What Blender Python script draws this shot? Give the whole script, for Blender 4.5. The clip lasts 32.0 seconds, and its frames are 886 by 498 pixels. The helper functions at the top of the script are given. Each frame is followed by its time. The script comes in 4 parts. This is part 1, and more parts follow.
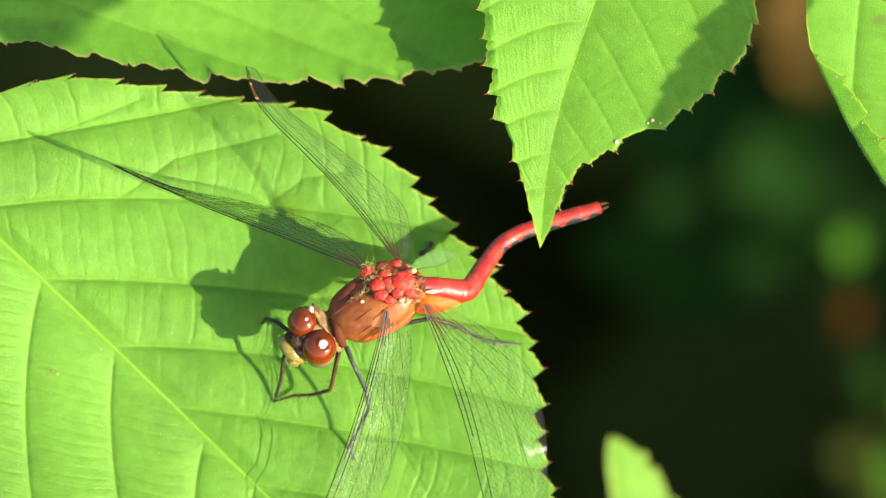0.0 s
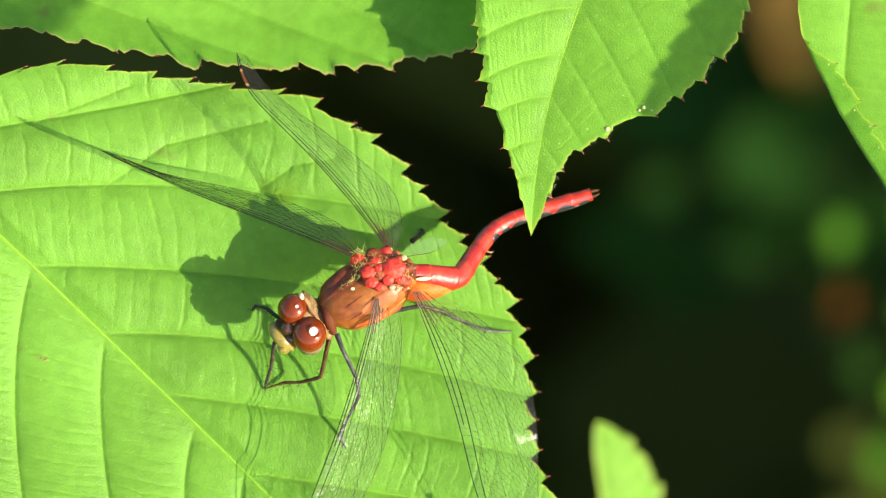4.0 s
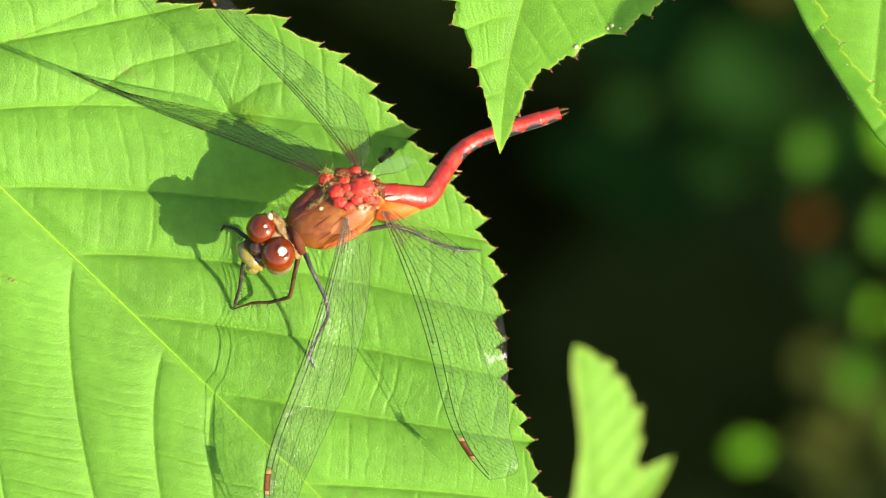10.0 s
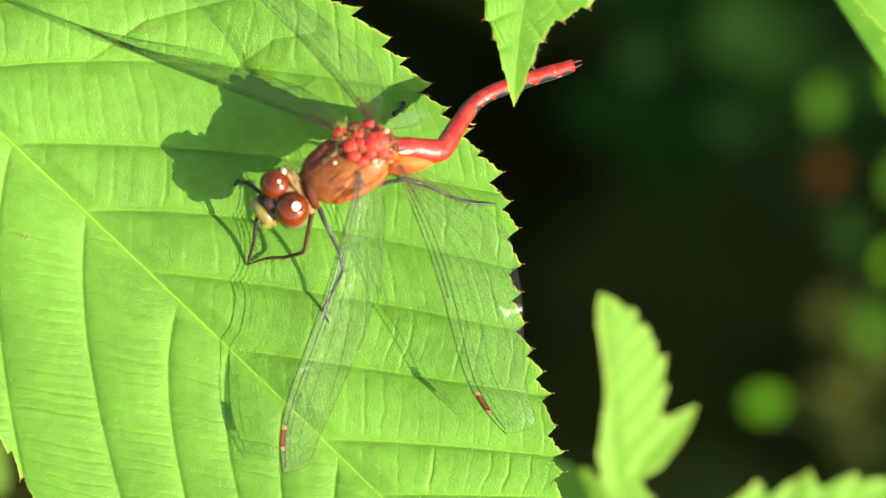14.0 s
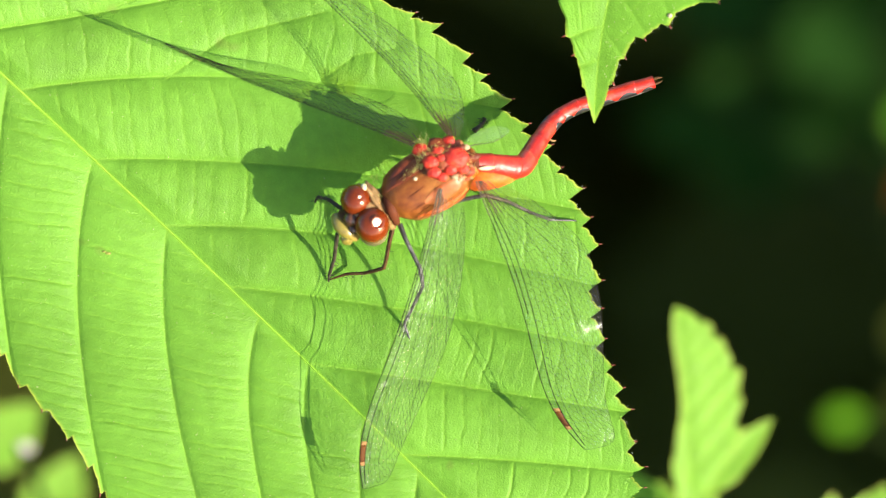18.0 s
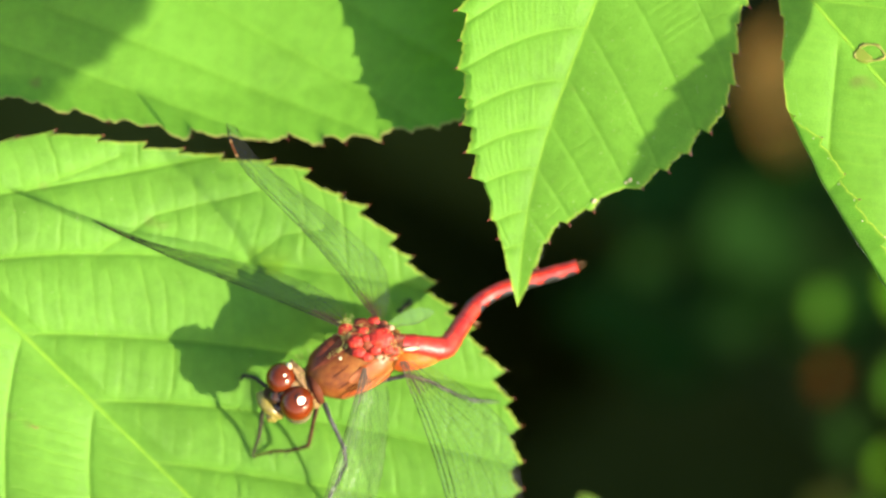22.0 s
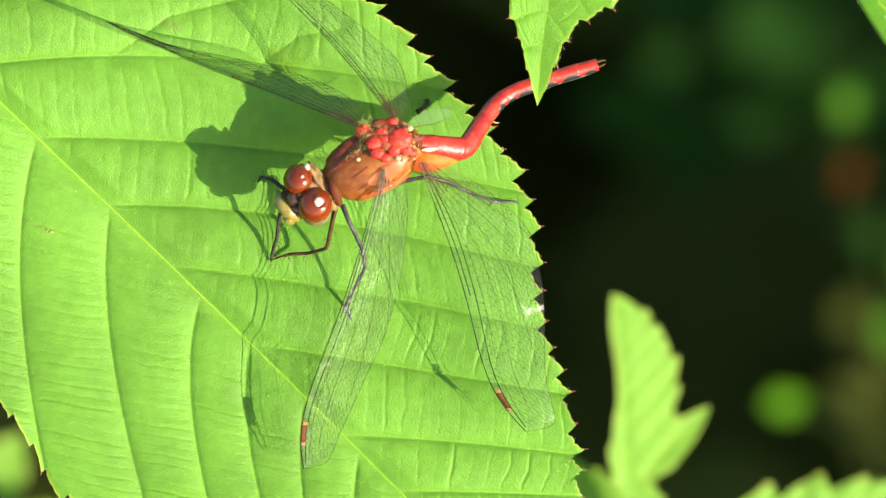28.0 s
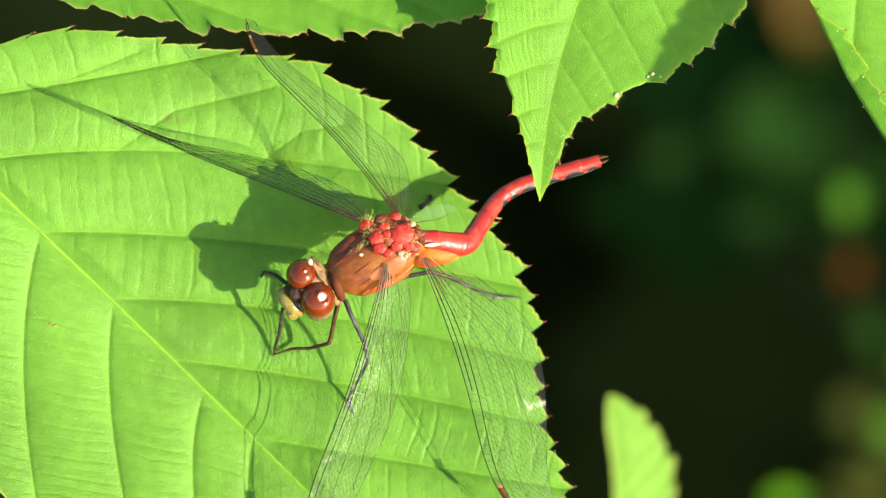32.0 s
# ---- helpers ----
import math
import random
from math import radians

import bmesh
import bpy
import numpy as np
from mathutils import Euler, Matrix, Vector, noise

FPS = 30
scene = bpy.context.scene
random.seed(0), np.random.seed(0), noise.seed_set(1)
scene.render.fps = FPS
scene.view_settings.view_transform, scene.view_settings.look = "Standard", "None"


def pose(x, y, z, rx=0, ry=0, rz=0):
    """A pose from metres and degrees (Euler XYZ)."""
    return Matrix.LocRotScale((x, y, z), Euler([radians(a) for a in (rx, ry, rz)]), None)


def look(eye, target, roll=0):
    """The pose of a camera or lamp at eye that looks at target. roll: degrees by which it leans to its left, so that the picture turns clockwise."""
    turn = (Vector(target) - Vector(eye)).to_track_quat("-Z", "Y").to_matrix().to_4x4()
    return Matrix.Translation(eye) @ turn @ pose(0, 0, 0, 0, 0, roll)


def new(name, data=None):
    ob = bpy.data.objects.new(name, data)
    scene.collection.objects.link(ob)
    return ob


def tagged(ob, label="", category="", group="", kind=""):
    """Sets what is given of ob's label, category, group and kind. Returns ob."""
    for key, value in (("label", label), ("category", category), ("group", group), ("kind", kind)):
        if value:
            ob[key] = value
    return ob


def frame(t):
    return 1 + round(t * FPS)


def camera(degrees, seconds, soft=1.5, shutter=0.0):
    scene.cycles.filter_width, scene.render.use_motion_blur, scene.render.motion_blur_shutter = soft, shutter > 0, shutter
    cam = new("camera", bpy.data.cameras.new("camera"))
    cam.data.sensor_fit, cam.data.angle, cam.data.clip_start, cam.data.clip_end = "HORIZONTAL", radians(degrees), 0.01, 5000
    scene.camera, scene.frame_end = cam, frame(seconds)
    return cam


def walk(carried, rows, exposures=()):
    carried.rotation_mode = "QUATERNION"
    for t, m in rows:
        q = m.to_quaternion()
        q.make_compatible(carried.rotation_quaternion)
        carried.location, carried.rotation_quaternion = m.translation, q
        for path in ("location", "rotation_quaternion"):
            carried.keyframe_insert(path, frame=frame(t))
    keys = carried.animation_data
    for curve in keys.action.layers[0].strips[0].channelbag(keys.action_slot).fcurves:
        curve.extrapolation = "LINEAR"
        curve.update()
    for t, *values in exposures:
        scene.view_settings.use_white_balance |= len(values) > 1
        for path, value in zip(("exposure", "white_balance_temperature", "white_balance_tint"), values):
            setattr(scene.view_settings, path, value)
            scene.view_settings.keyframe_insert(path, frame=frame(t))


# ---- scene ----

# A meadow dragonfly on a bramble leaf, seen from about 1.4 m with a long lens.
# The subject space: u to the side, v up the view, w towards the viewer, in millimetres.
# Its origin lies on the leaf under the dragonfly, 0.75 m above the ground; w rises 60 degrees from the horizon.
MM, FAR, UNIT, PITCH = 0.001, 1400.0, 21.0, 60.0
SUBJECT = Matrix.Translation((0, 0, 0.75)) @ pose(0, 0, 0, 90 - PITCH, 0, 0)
VIEW = 2 * math.degrees(math.atan(784 / UNIT / FAR))


def aim(x, y, roll, back):
    """The camera's pose that puts the dragonfly's back at (x, y) of the picture, stepped back by some millimetres."""
    f, a = UNIT * FAR, radians(roll)
    dx, dy = x - 784, y - 441
    px, py = dx * math.cos(a) + dy * math.sin(a), dy * math.cos(a) - dx * math.sin(a)
    yaw = math.degrees(math.atan(px / f))
    lift = math.degrees(math.atan(py / f))
    return SUBJECT @ pose(0, 0, (FAR + back) * MM) @ pose(0, 0, 0, 0, yaw, 0) @ pose(0, 0, 0, lift, 0, 0) @ pose(0, 0, 0, 0, 0, roll)


cam = camera(VIEW, 32.0, soft=1.25)
cam.data.dof.use_dof = True
cam.data.dof.focus_distance = (FAR - 5.0) * MM
cam.data.dof.aperture_fstop = cam.data.lens / 33.0
walk(cam, [
    (0, aim(641.0, 533.9, 0.08, 4.6)),
    (0.5, aim(621.2, 492.1, -0.01, 4.2)),
    (1, aim(632.5, 525.8, -0.08, 3.6)),
    (1.5, aim(623.4, 472.4, -0.02, 4.5)),
    (2, aim(642.2, 499.5, -0.09, 2.2)),
    (2.5, aim(649.3, 542.9, 0.03, 3.0)),
    (4.5, aim(617.8, 505.2, 0.17, -0.5)),
    (5, aim(591.9, 515.6, 0.12, -3.3)),
    (5.5, aim(536.3, 450.3, 0.14, -1.2)),
    (6, aim(519.4, 377.7, 0.04, -1.6)),
    (6.5, aim(505.4, 362.6, -0.15, -2.4)),
    (7, aim(521.3, 325.9, -0.13, -3.1)),
    (7.5, aim(530.6, 277.3, -0.16, -4.4)),
    (8, aim(537.5, 215.1, 0.05, -3.8)),
    (8.5, aim(552.7, 206.0, -0.06, -1.5)),
    (9, aim(560.6, 271.9, -0.03, -2.3)),
    (9.5, aim(561.2, 359.7, -0.18, -2.0)),
    (10, aim(568.5, 369.0, -0.10, -1.2)),
    (10.5, aim(587.8, 368.0, -0.41, -1.4)),
    (11, aim(583.5, 453.9, -0.17, -2.7)),
    (11.5, aim(590.2, 475.9, -0.33, -2.4)),
    (12, aim(608.6, 482.6, -0.25, -3.4)),
    (12.5, aim(580.6, 465.1, -0.18, -6.3)),
    (13, aim(562.3, 457.8, -0.42, -7.5)),
    (13.5, aim(546.0, 398.4, -0.41, -10.8)),
    (14, aim(592.8, 288.2, -0.53, -7.0)),
    (14.5, aim(697.5, 293.7, -0.44, -5.5)),
    (15, aim(740.9, 392.1, -0.50, -5.0)),
    (15.5, aim(698.6, 448.9, -0.11, -6.0)),
    (17.5, aim(730.1, 366.8, -0.31, -5.6)),
    (18, aim(735.1, 316.6, -0.40, -4.3)),
    (18.5, aim(746.1, 284.6, -0.30, -2.4)),
    (19, aim(745.6, 365.9, -0.40, 1.2)),
    (19.5, aim(708.1, 456.4, -0.18, -2.4)),
    (20, aim(679.4, 435.1, 0.04, 1.5)),
    (20.5, aim(680.4, 431.6, 0.35, 2.5)),
    (21, aim(680.6, 493.2, 0.39, 4.1)),
    (21.5, aim(683.0, 650.9, 0.45, 6.5)),
    (22, aim(602.2, 634.3, 0.44, 13.0)),
    (22.5, aim(537.3, 607.2, 0.40, 13.0)),
    (23, aim(559.7, 582.7, 0.25, 13.0)),
    (23.5, aim(560.5, 563.3, 0.07, 13.0)),
    (24, aim(546.1, 528.7, 0.07, 13.0)),
    (24.5, aim(564.3, 512.2, 0.02, 10.2)),
    (25, aim(594.4, 475.1, 0.15, 7.4)),
    (25.5, aim(600.2, 426.5, -0.02, 1.4)),
    (26, aim(614.0, 383.9, -0.04, 3.5)),
    (26.5, aim(610.0, 358.3, -0.01, 0.5)),
    (28.5, aim(637.7, 273.9, 0.04, -2.8)),
    (29, aim(595.9, 310.7, -0.19, -1.3)),
    (29.5, aim(629.1, 332.4, 0.01, 0.3)),
    (30, aim(641.3, 351.4, -0.01, 0.3)),
    (30.5, aim(622.1, 399.5, 0.04, 1.1)),
    (31, aim(622.6, 428.6, 0.05, 0.8)),
    (31.5, aim(622.5, 424.3, 0.24, 1.5)),
    (32, aim(639.3, 451.1, 0.21, 1.5)),
], exposures=[(0, 1.42), (2, 1.43), (5, 1.39), (6, 1.51), (7, 1.51), (8, 1.47), (9, 1.35), (10, 1.38), (13, 1.38), (14, 1.42), (15, 1.41), (18, 1.43), (22, 1.44), (26, 1.41), (29, 1.43), (32, 1.40)])

# ---- light: a low warm sun from the side, and the sky ----
SUN = (SUBJECT.to_3x3() @ Vector((9.0, -3.6, 7.3))).normalized()
sun = new("sun", bpy.data.lights.new("sun", "SUN"))
sun.data.energy, sun.data.angle, sun.data.color = 4.75, radians(0.53), (1.0, 0.90, 0.74)
sun.matrix_world = look((0, 0, 3), Vector((0, 0, 3)) - SUN)
world = bpy.data.worlds.new("sky")
scene.world = world
world.use_nodes = True
sky = world.node_tree.nodes.new("ShaderNodeTexSky")
sky.sky_type, sky.sun_disc = "NISHITA", False
sky.sun_elevation, sky.sun_rotation = math.asin(SUN.z), math.atan2(SUN.x, SUN.y)
world.node_tree.links.new(sky.outputs[0], world.node_tree.nodes["Background"].inputs[0])
world.node_tree.nodes["Background"].inputs[1].default_value = 0.15


# ---- materials ----
class Nodes:
    """A node tree in short: n(kind, inputs by name or index, settings) makes a node."""

    def __init__(self, name):
        self.mat = bpy.data.materials.new(name)
        self.mat.use_nodes = True
        self.tree = self.mat.node_tree
        self.out = self.tree.nodes["Material Output"]
        self.bsdf = self.tree.nodes["Principled BSDF"]

    def n(self, kind, feeds=None, **settings):
        node = self.tree.nodes.new("ShaderNode" + kind)
        for key, value in settings.items():
            if key == "blend":
                node.blend_type = value
            elif key == "data_type":
                node.data_type = value
            elif key == "operation":
                node.operation = value
            elif key == "attribute":
                node.attribute_name = value
            elif key == "wave":
                node.wave_type = value
            elif key == "feature":
                node.feature = value
            elif key == "stops":
                ramp = node.color_ramp.elements
                ramp[0].position, ramp[0].color = value[0][0], (*value[0][1], 1)
                ramp[1].position, ramp[1].color = value[-1][0], (*value[-1][1], 1)
                for place, colour in value[1:-1]:
                    ramp.new(place).color = (*colour, 1)
        for key, value in (feeds or {}).items():
            self.feed(node, key, value)
        return node

    def feed(self, node, key, value):
        socket = node.inputs[key]
        if isinstance(value, bpy.types.Node):
            value = value.outputs[0]
        if isinstance(value, bpy.types.NodeSocket):
            self.tree.links.new(value, socket)
        elif isinstance(value, tuple) and len(value) == 3 and socket.type == "RGBA":
            socket.default_value = (*value, 1)
        else:
            socket.default_value = value

    def mix(self, fac, a, b, blend="MIX"):
        return self.n("MixRGB", {0: fac, 1: a, 2: b}, blend=blend)

    def math(self, operation, a, b=0.0):
        return self.n("Math", {0: a, 1: b}, operation=operation)

    def noise(self, scale, detail=4.0, vector=None, rough=0.55):
        feeds = {"Scale": scale, "Detail": detail, "Roughness": rough}
        if vector is not None:
            feeds["Vector"] = vector
        return self.n("TexNoise", feeds)

    def ramp(self, fac, stops):
        return self.n("ValToRGB", {0: fac}, stops=stops)

    def set(self, **feeds):
        for key, value in feeds.items():
            self.feed(self.bsdf, key.replace("_", " "), value)
        return self


def leaf_material(name, body, vein, tip, gloss=0.48, through_share=0.38, sheen=1.0, spec=0.22, grain=0.2):
    """A living leaf: blotches, paler veins, red tooth tips, fine ladder ribs, light passing through."""
    m = Nodes(name)
    place = m.n("TexCoord").outputs["Object"]
    blot = m.noise(90, 3, place)
    fine = m.noise(900, 3, place)
    dark = tuple(c * 0.72 for c in body)
    pale = tuple(min(1, c * 1.18 + 0.004) for c in body)
    base = m.ramp(blot, [(0.3, dark), (0.5, body), (0.72, pale)])
    base = m.mix(0.35, base, m.ramp(fine, [(0.3, dark), (0.7, pale)]))
    base = m.mix(m.n("Attribute", attribute="vein").outputs["Fac"], base, vein)
    base = m.mix(m.n("Attribute", attribute="tip").outputs["Fac"], base, tip)
    scar = m.noise(160, 2, place)
    base = m.mix(m.ramp(scar, [(0.71, (0, 0, 0)), (0.76, (0.6, 0.6, 0.6))]), base, (0.16, 0.15, 0.04))
    uv = m.n("UVMap")
    rib = m.noise(1.0, 2, uv)
    net = m.n("TexVoronoi", {"Vector": place, "Scale": 3800.0}, feature="DISTANCE_TO_EDGE")
    relief = m.mix(0.20, m.math("MULTIPLY", rib, 0.12), net.outputs["Distance"], "ADD")
    relief = m.mix(grain, relief, m.noise(6500, 2, place), "ADD")
    mesh_lines = m.ramp(net.outputs["Distance"], [(0.0, (1, 1, 1)), (0.09, (0, 0, 0))])
    base = m.mix(m.math("MULTIPLY", mesh_lines, 0.22), base, dark)
    bump = m.n("Bump", {"Strength": 0.75 * sheen, "Distance": 0.0003, "Height": relief})
    m.set(Base_Color=base, Roughness=m.ramp(fine, [(0.2, (gloss - 0.08,) * 3), (0.8, (gloss + 0.15,) * 3)]), Normal=bump)
    m.feed(m.bsdf, "Specular IOR Level", spec)
    glow = m.n("BsdfTranslucent", {"Color": m.mix(1.0, base, (1.25, 1.15, 0.35), "MULTIPLY"), "Normal": bump})
    both = m.n("MixShader", {0: through_share, 1: m.bsdf.outputs[0], 2: glow.outputs[0]})
    m.feed(m.out, "Surface", both.outputs[0])
    return m.mat


def skin(name, colours, rough, scale=400, bump=0.3, depth=0.00008, spec=0.5, coat=0.0, see=0.0, gem=(0.11, 1.5, (1.0, 1.0, 1.0)), glint=(1.0, 1.0, 1.0)):
    """An insect's cuticle: mottled in two scales, with a fine relief."""
    m = Nodes(name)
    place = m.n("TexCoord").outputs["Object"]
    a, b = m.noise(scale, 4, place), m.noise(scale * 6, 3, place)
    spread = m.mix(0.3, a, b)
    steps = [(0.3 + 0.4 * i / max(1, len(colours) - 1), c) for i, c in enumerate(colours)]
    m.set(Base_Color=m.ramp(spread, steps), Roughness=m.ramp(b, [(0.2, (rough * 0.8,) * 3), (0.8, (min(1, rough * 1.25),) * 3)]),
          Normal=m.n("Bump", {"Strength": bump, "Distance": depth, "Height": spread}))
    m.feed(m.bsdf, "Specular IOR Level", spec)
    m.feed(m.bsdf, "Specular Tint", glint)
    m.feed(m.bsdf, "Coat Weight", coat)
    m.feed(m.bsdf, "Coat Roughness", gem[0])
    m.feed(m.bsdf, "Coat IOR", gem[1])
    m.feed(m.bsdf, "Coat Tint", gem[2])
    if see:
        m.feed(m.bsdf, "Subsurface Weight", see)
        m.feed(m.bsdf, "Subsurface Radius", (0.0008, 0.0003, 0.0002))
        m.feed(m.bsdf, "Subsurface Scale", 1.0)
    return m.mat


def membrane_material(name, dull):
    """A clear wing film with a faint gloss, and amber near the root."""
    m = Nodes(name)
    place = m.n("TexCoord").outputs["Object"]
    root = m.n("Attribute", attribute="root").outputs["Fac"]
    tint = m.mix(root, (0.93, 0.95, 0.93), (0.96, 0.77, 0.34))
    clear = m.n("BsdfTransparent", {"Color": tint})
    crease = m.noise(700, 3, place)
    gloss = m.n("BsdfGlossy", {"Color": (0.9, 0.95, 0.9), "Roughness": 0.26,
                               "Normal": m.n("Bump", {"Strength": 0.6, "Distance": 0.0002, "Height": crease})})
    dust = m.n("BsdfDiffuse", {"Color": (0.8, 0.85, 0.8)})
    share = m.ramp(crease, [(0.35, (0.003, 0.003, 0.003)), (0.75, (0.012, 0.012, 0.012))])
    both = m.n("MixShader", {0: share, 1: clear.outputs[0], 2: gloss.outputs[0]})
    both = m.n("MixShader", {0: dull, 1: both.outputs[0], 2: dust.outputs[0]})
    m.feed(m.out, "Surface", both.outputs[0])
    return m.mat


LEAF = leaf_material("bramble_leaf", (0.138, 0.325, 0.029), (0.22, 0.41, 0.022), (0.36, 0.45, 0.05), grain=0.15)
LEAF_UPPER = leaf_material("bramble_leaf_old", (0.138, 0.335, 0.025), (0.22, 0.43, 0.03), (0.36, 0.34, 0.09), grain=0.12, sheen=0.7)
TOOTH = skin("tooth_red", [(0.12, 0.016, 0.008), (0.22, 0.035, 0.015)], 0.5, 900, 0.1)
LEAF_FRONT = leaf_material("bramble_leaf_young", (0.150, 0.358, 0.028), (0.27, 0.49, 0.04), (0.44, 0.56, 0.06), through_share=0.42, grain=0.15, sheen=1.0)
LEAF_PALE = leaf_material("bramble_leaf_pale", (0.165, 0.35, 0.032), (0.23, 0.42, 0.05), (0.30, 0.30, 0.05))
# dark olive copy of the bramble leaf; deep shade is part of the colour
LEAF_DEEP_SHADE = leaf_material("thicket_leaf_shade_tone", (0.078, 0.090, 0.016), (0.070, 0.080, 0.014), (0.05, 0.07, 0.02), gloss=0.9, spec=0.0)
# dimmer copy of the bramble leaf, half shade painted in
LEAF_HALF_SHADE = leaf_material("bramble_leaf_half_shade", (0.055, 0.18, 0.008), (0.08, 0.20, 0.012), (0.1, 0.1, 0.02), gloss=0.7, spec=0.06)
LEAF_FAR = leaf_material("bramble_leaf_far", (0.115, 0.33, 0.012), (0.14, 0.34, 0.015), (0.2, 0.3, 0.02), gloss=0.9, spec=0.0)
STEM = skin("stem_dark", [(0.008, 0.016, 0.004), (0.02, 0.03, 0.008)], 0.95, 200, 0.3, spec=0.02)
# bramble leaf darkened: the shade behind is put into this colour
LEAF_SHADE = leaf_material("leaf_shade_tone", (0.016, 0.052, 0.008), (0.02, 0.06, 0.009), (0.03, 0.06, 0.01), gloss=0.9, spec=0.0)
LEAF_DEAD = leaf_material("dead_leaf", (0.44, 0.235, 0.05), (0.46, 0.26, 0.06), (0.1, 0.05, 0.02), gloss=0.7, spec=0.06)
LEAF_WHITE = leaf_material("petal", (0.75, 0.70, 0.66), (0.7, 0.68, 0.6), (0.6, 0.5, 0.5))
CANE = skin("cane_bark", [(0.02, 0.04, 0.008), (0.04, 0.07, 0.012), (0.05, 0.035, 0.015)], 0.8, 120, 0.4, 0.0004, spec=0.1)
SOIL = skin("leaf_litter", [(0.03, 0.02, 0.01), (0.045, 0.036, 0.013), (0.04, 0.046, 0.013), (0.07, 0.05, 0.022)], 0.95, 3.5, 0.6, 0.02, 0.05)
EYE = skin("eye_red", [(0.10, 0.014, 0.002), (0.125, 0.019, 0.003), (0.15, 0.026, 0.004)], 0.14, 500, 0.02, 0.00001, 0.5, glint=(1.0, 0.9, 0.75))
EYE_LOW = skin("eye_olive", [(0.10, 0.085, 0.035), (0.15, 0.12, 0.06)], 0.4, 900, 0.05, 0.00002, 0.4, glint=(1.0, 0.8, 0.5))
FACE = skin("face_yellow", [(0.11, 0.08, 0.014), (0.24, 0.19, 0.035), (0.16, 0.08, 0.016)], 0.35, 900, 0.3)
BROW = skin("brow_dark", [(0.03, 0.012, 0.006), (0.09, 0.036, 0.016)], 0.2, 900, 0.15, spec=0.5)
CHEST = skin("thorax_brown", [(0.08, 0.015, 0.004), (0.19, 0.055, 0.007), (0.30, 0.125, 0.016)], 0.5, 330, 0.8, 0.00012, spec=0.3, see=0.12)
CHEST_RED = skin("thorax_red_brown", [(0.06, 0.010, 0.004), (0.14, 0.026, 0.006), (0.22, 0.058, 0.012)], 0.5, 500, 0.6, 0.0001, spec=0.3)
TISSUE = skin("wing_root_tissue", [(0.20, 0.03, 0.010), (0.30, 0.07, 0.018), (0.40, 0.17, 0.05)], 0.5, 700, 0.6, 0.0001)
AMBER_PINK = skin("thorax_pink", [(0.17, 0.036, 0.010), (0.29, 0.08, 0.02), (0.38, 0.14, 0.05)], 0.4, 420, 0.5, 0.0001, spec=0.4, see=0.15)
CHEST_DARK = skin("thorax_seam", [(0.05, 0.014, 0.006), (0.12, 0.03, 0.01)], 0.75, 700, 0.6, spec=0.15)
RED = skin("red_cuticle", [(0.22, 0.006, 0.004), (0.42, 0.016, 0.008), (0.54, 0.055, 0.022)], 0.40, 900, 1.0, 0.00012, spec=0.5, coat=0.0, see=0.08, gem=(0.34, 1.5, (1.0, 1.0, 1.0)))
ORANGE = skin("orange_cuticle", [(0.38, 0.045, 0.008), (0.50, 0.10, 0.012), (0.58, 0.17, 0.025)], 0.5, 700, 0.6, spec=0.3, see=0.1)
PLATE = skin("red_plate", [(0.22, 0.007, 0.004), (0.38, 0.020, 0.008), (0.50, 0.055, 0.016)], 0.5, 1500, 1.0, 0.00010, spec=0.35)
RUST = leaf_material("rusty_leaf", (0.17, 0.042, 0.006), (0.18, 0.05, 0.01), (0.1, 0.05, 0.02), gloss=0.9, spec=0.0)
BLACK = skin("black_cuticle", [(0.008, 0.008, 0.009), (0.025, 0.022, 0.022)], 0.32, 900, 0.4, spec=0.5)
BELLY = skin("grey_belly", [(0.06, 0.06, 0.062), (0.20, 0.20, 0.19)], 0.4, 900, 0.4)
LEG = skin("leg_dark", [(0.008, 0.007, 0.005), (0.03, 0.024, 0.016), (0.10, 0.075, 0.045)], 0.5, 1400, 0.6, spec=0.2)
LEG_GREY = skin("leg_grey", [(0.012, 0.011, 0.01), (0.05, 0.046, 0.042), (0.16, 0.15, 0.14)], 0.4, 1100, 0.6, spec=0.4)
LEG_BROWN = skin("leg_brown", [(0.035, 0.018, 0.008), (0.10, 0.05, 0.018)], 0.6, 900, 0.4, spec=0.1)
DOWN = skin("leaf_hair", [(0.62, 0.68, 0.40), (0.75, 0.80, 0.55)], 0.5, 900, 0.0)
COLLAR = skin("collar_tan", [(0.08, 0.035, 0.012), (0.20, 0.11, 0.035), (0.32, 0.20, 0.07)], 0.6, 900, 0.6)
MIDRIB = skin("midrib", [(0.14, 0.31, 0.02), (0.19, 0.37, 0.022), (0.25, 0.36, 0.03)], 0.5, 700, 0.4, spec=0.2)
SCAR_DARK = skin("eaten_spot", [(0.10, 0.16, 0.015), (0.17, 0.19, 0.03)], 0.8, 900, 0.3, spec=0.1)
SCAR = skin("leaf_scar", [(0.17, 0.14, 0.022), (0.21, 0.24, 0.03)], 0.7, 900, 0.3)
HAIR = skin("hair_pale", [(0.40, 0.40, 0.08), (0.56, 0.54, 0.16)], 0.5, 900, 0.0)
VEIN = skin("wing_vein", [(0.005, 0.004, 0.003), (0.014, 0.009, 0.005)], 0.5, 900, 0.0, spec=0.08)
VEIN_AMBER = skin("wing_vein_amber", [(0.022, 0.012, 0.003), (0.06, 0.03, 0.006)], 0.5, 900, 0.0)
STIGMA_PALE = skin("wing_spot_end", [(0.16, 0.085, 0.025), (0.24, 0.14, 0.05)], 0.6, 900, 0.1, spec=0.12)
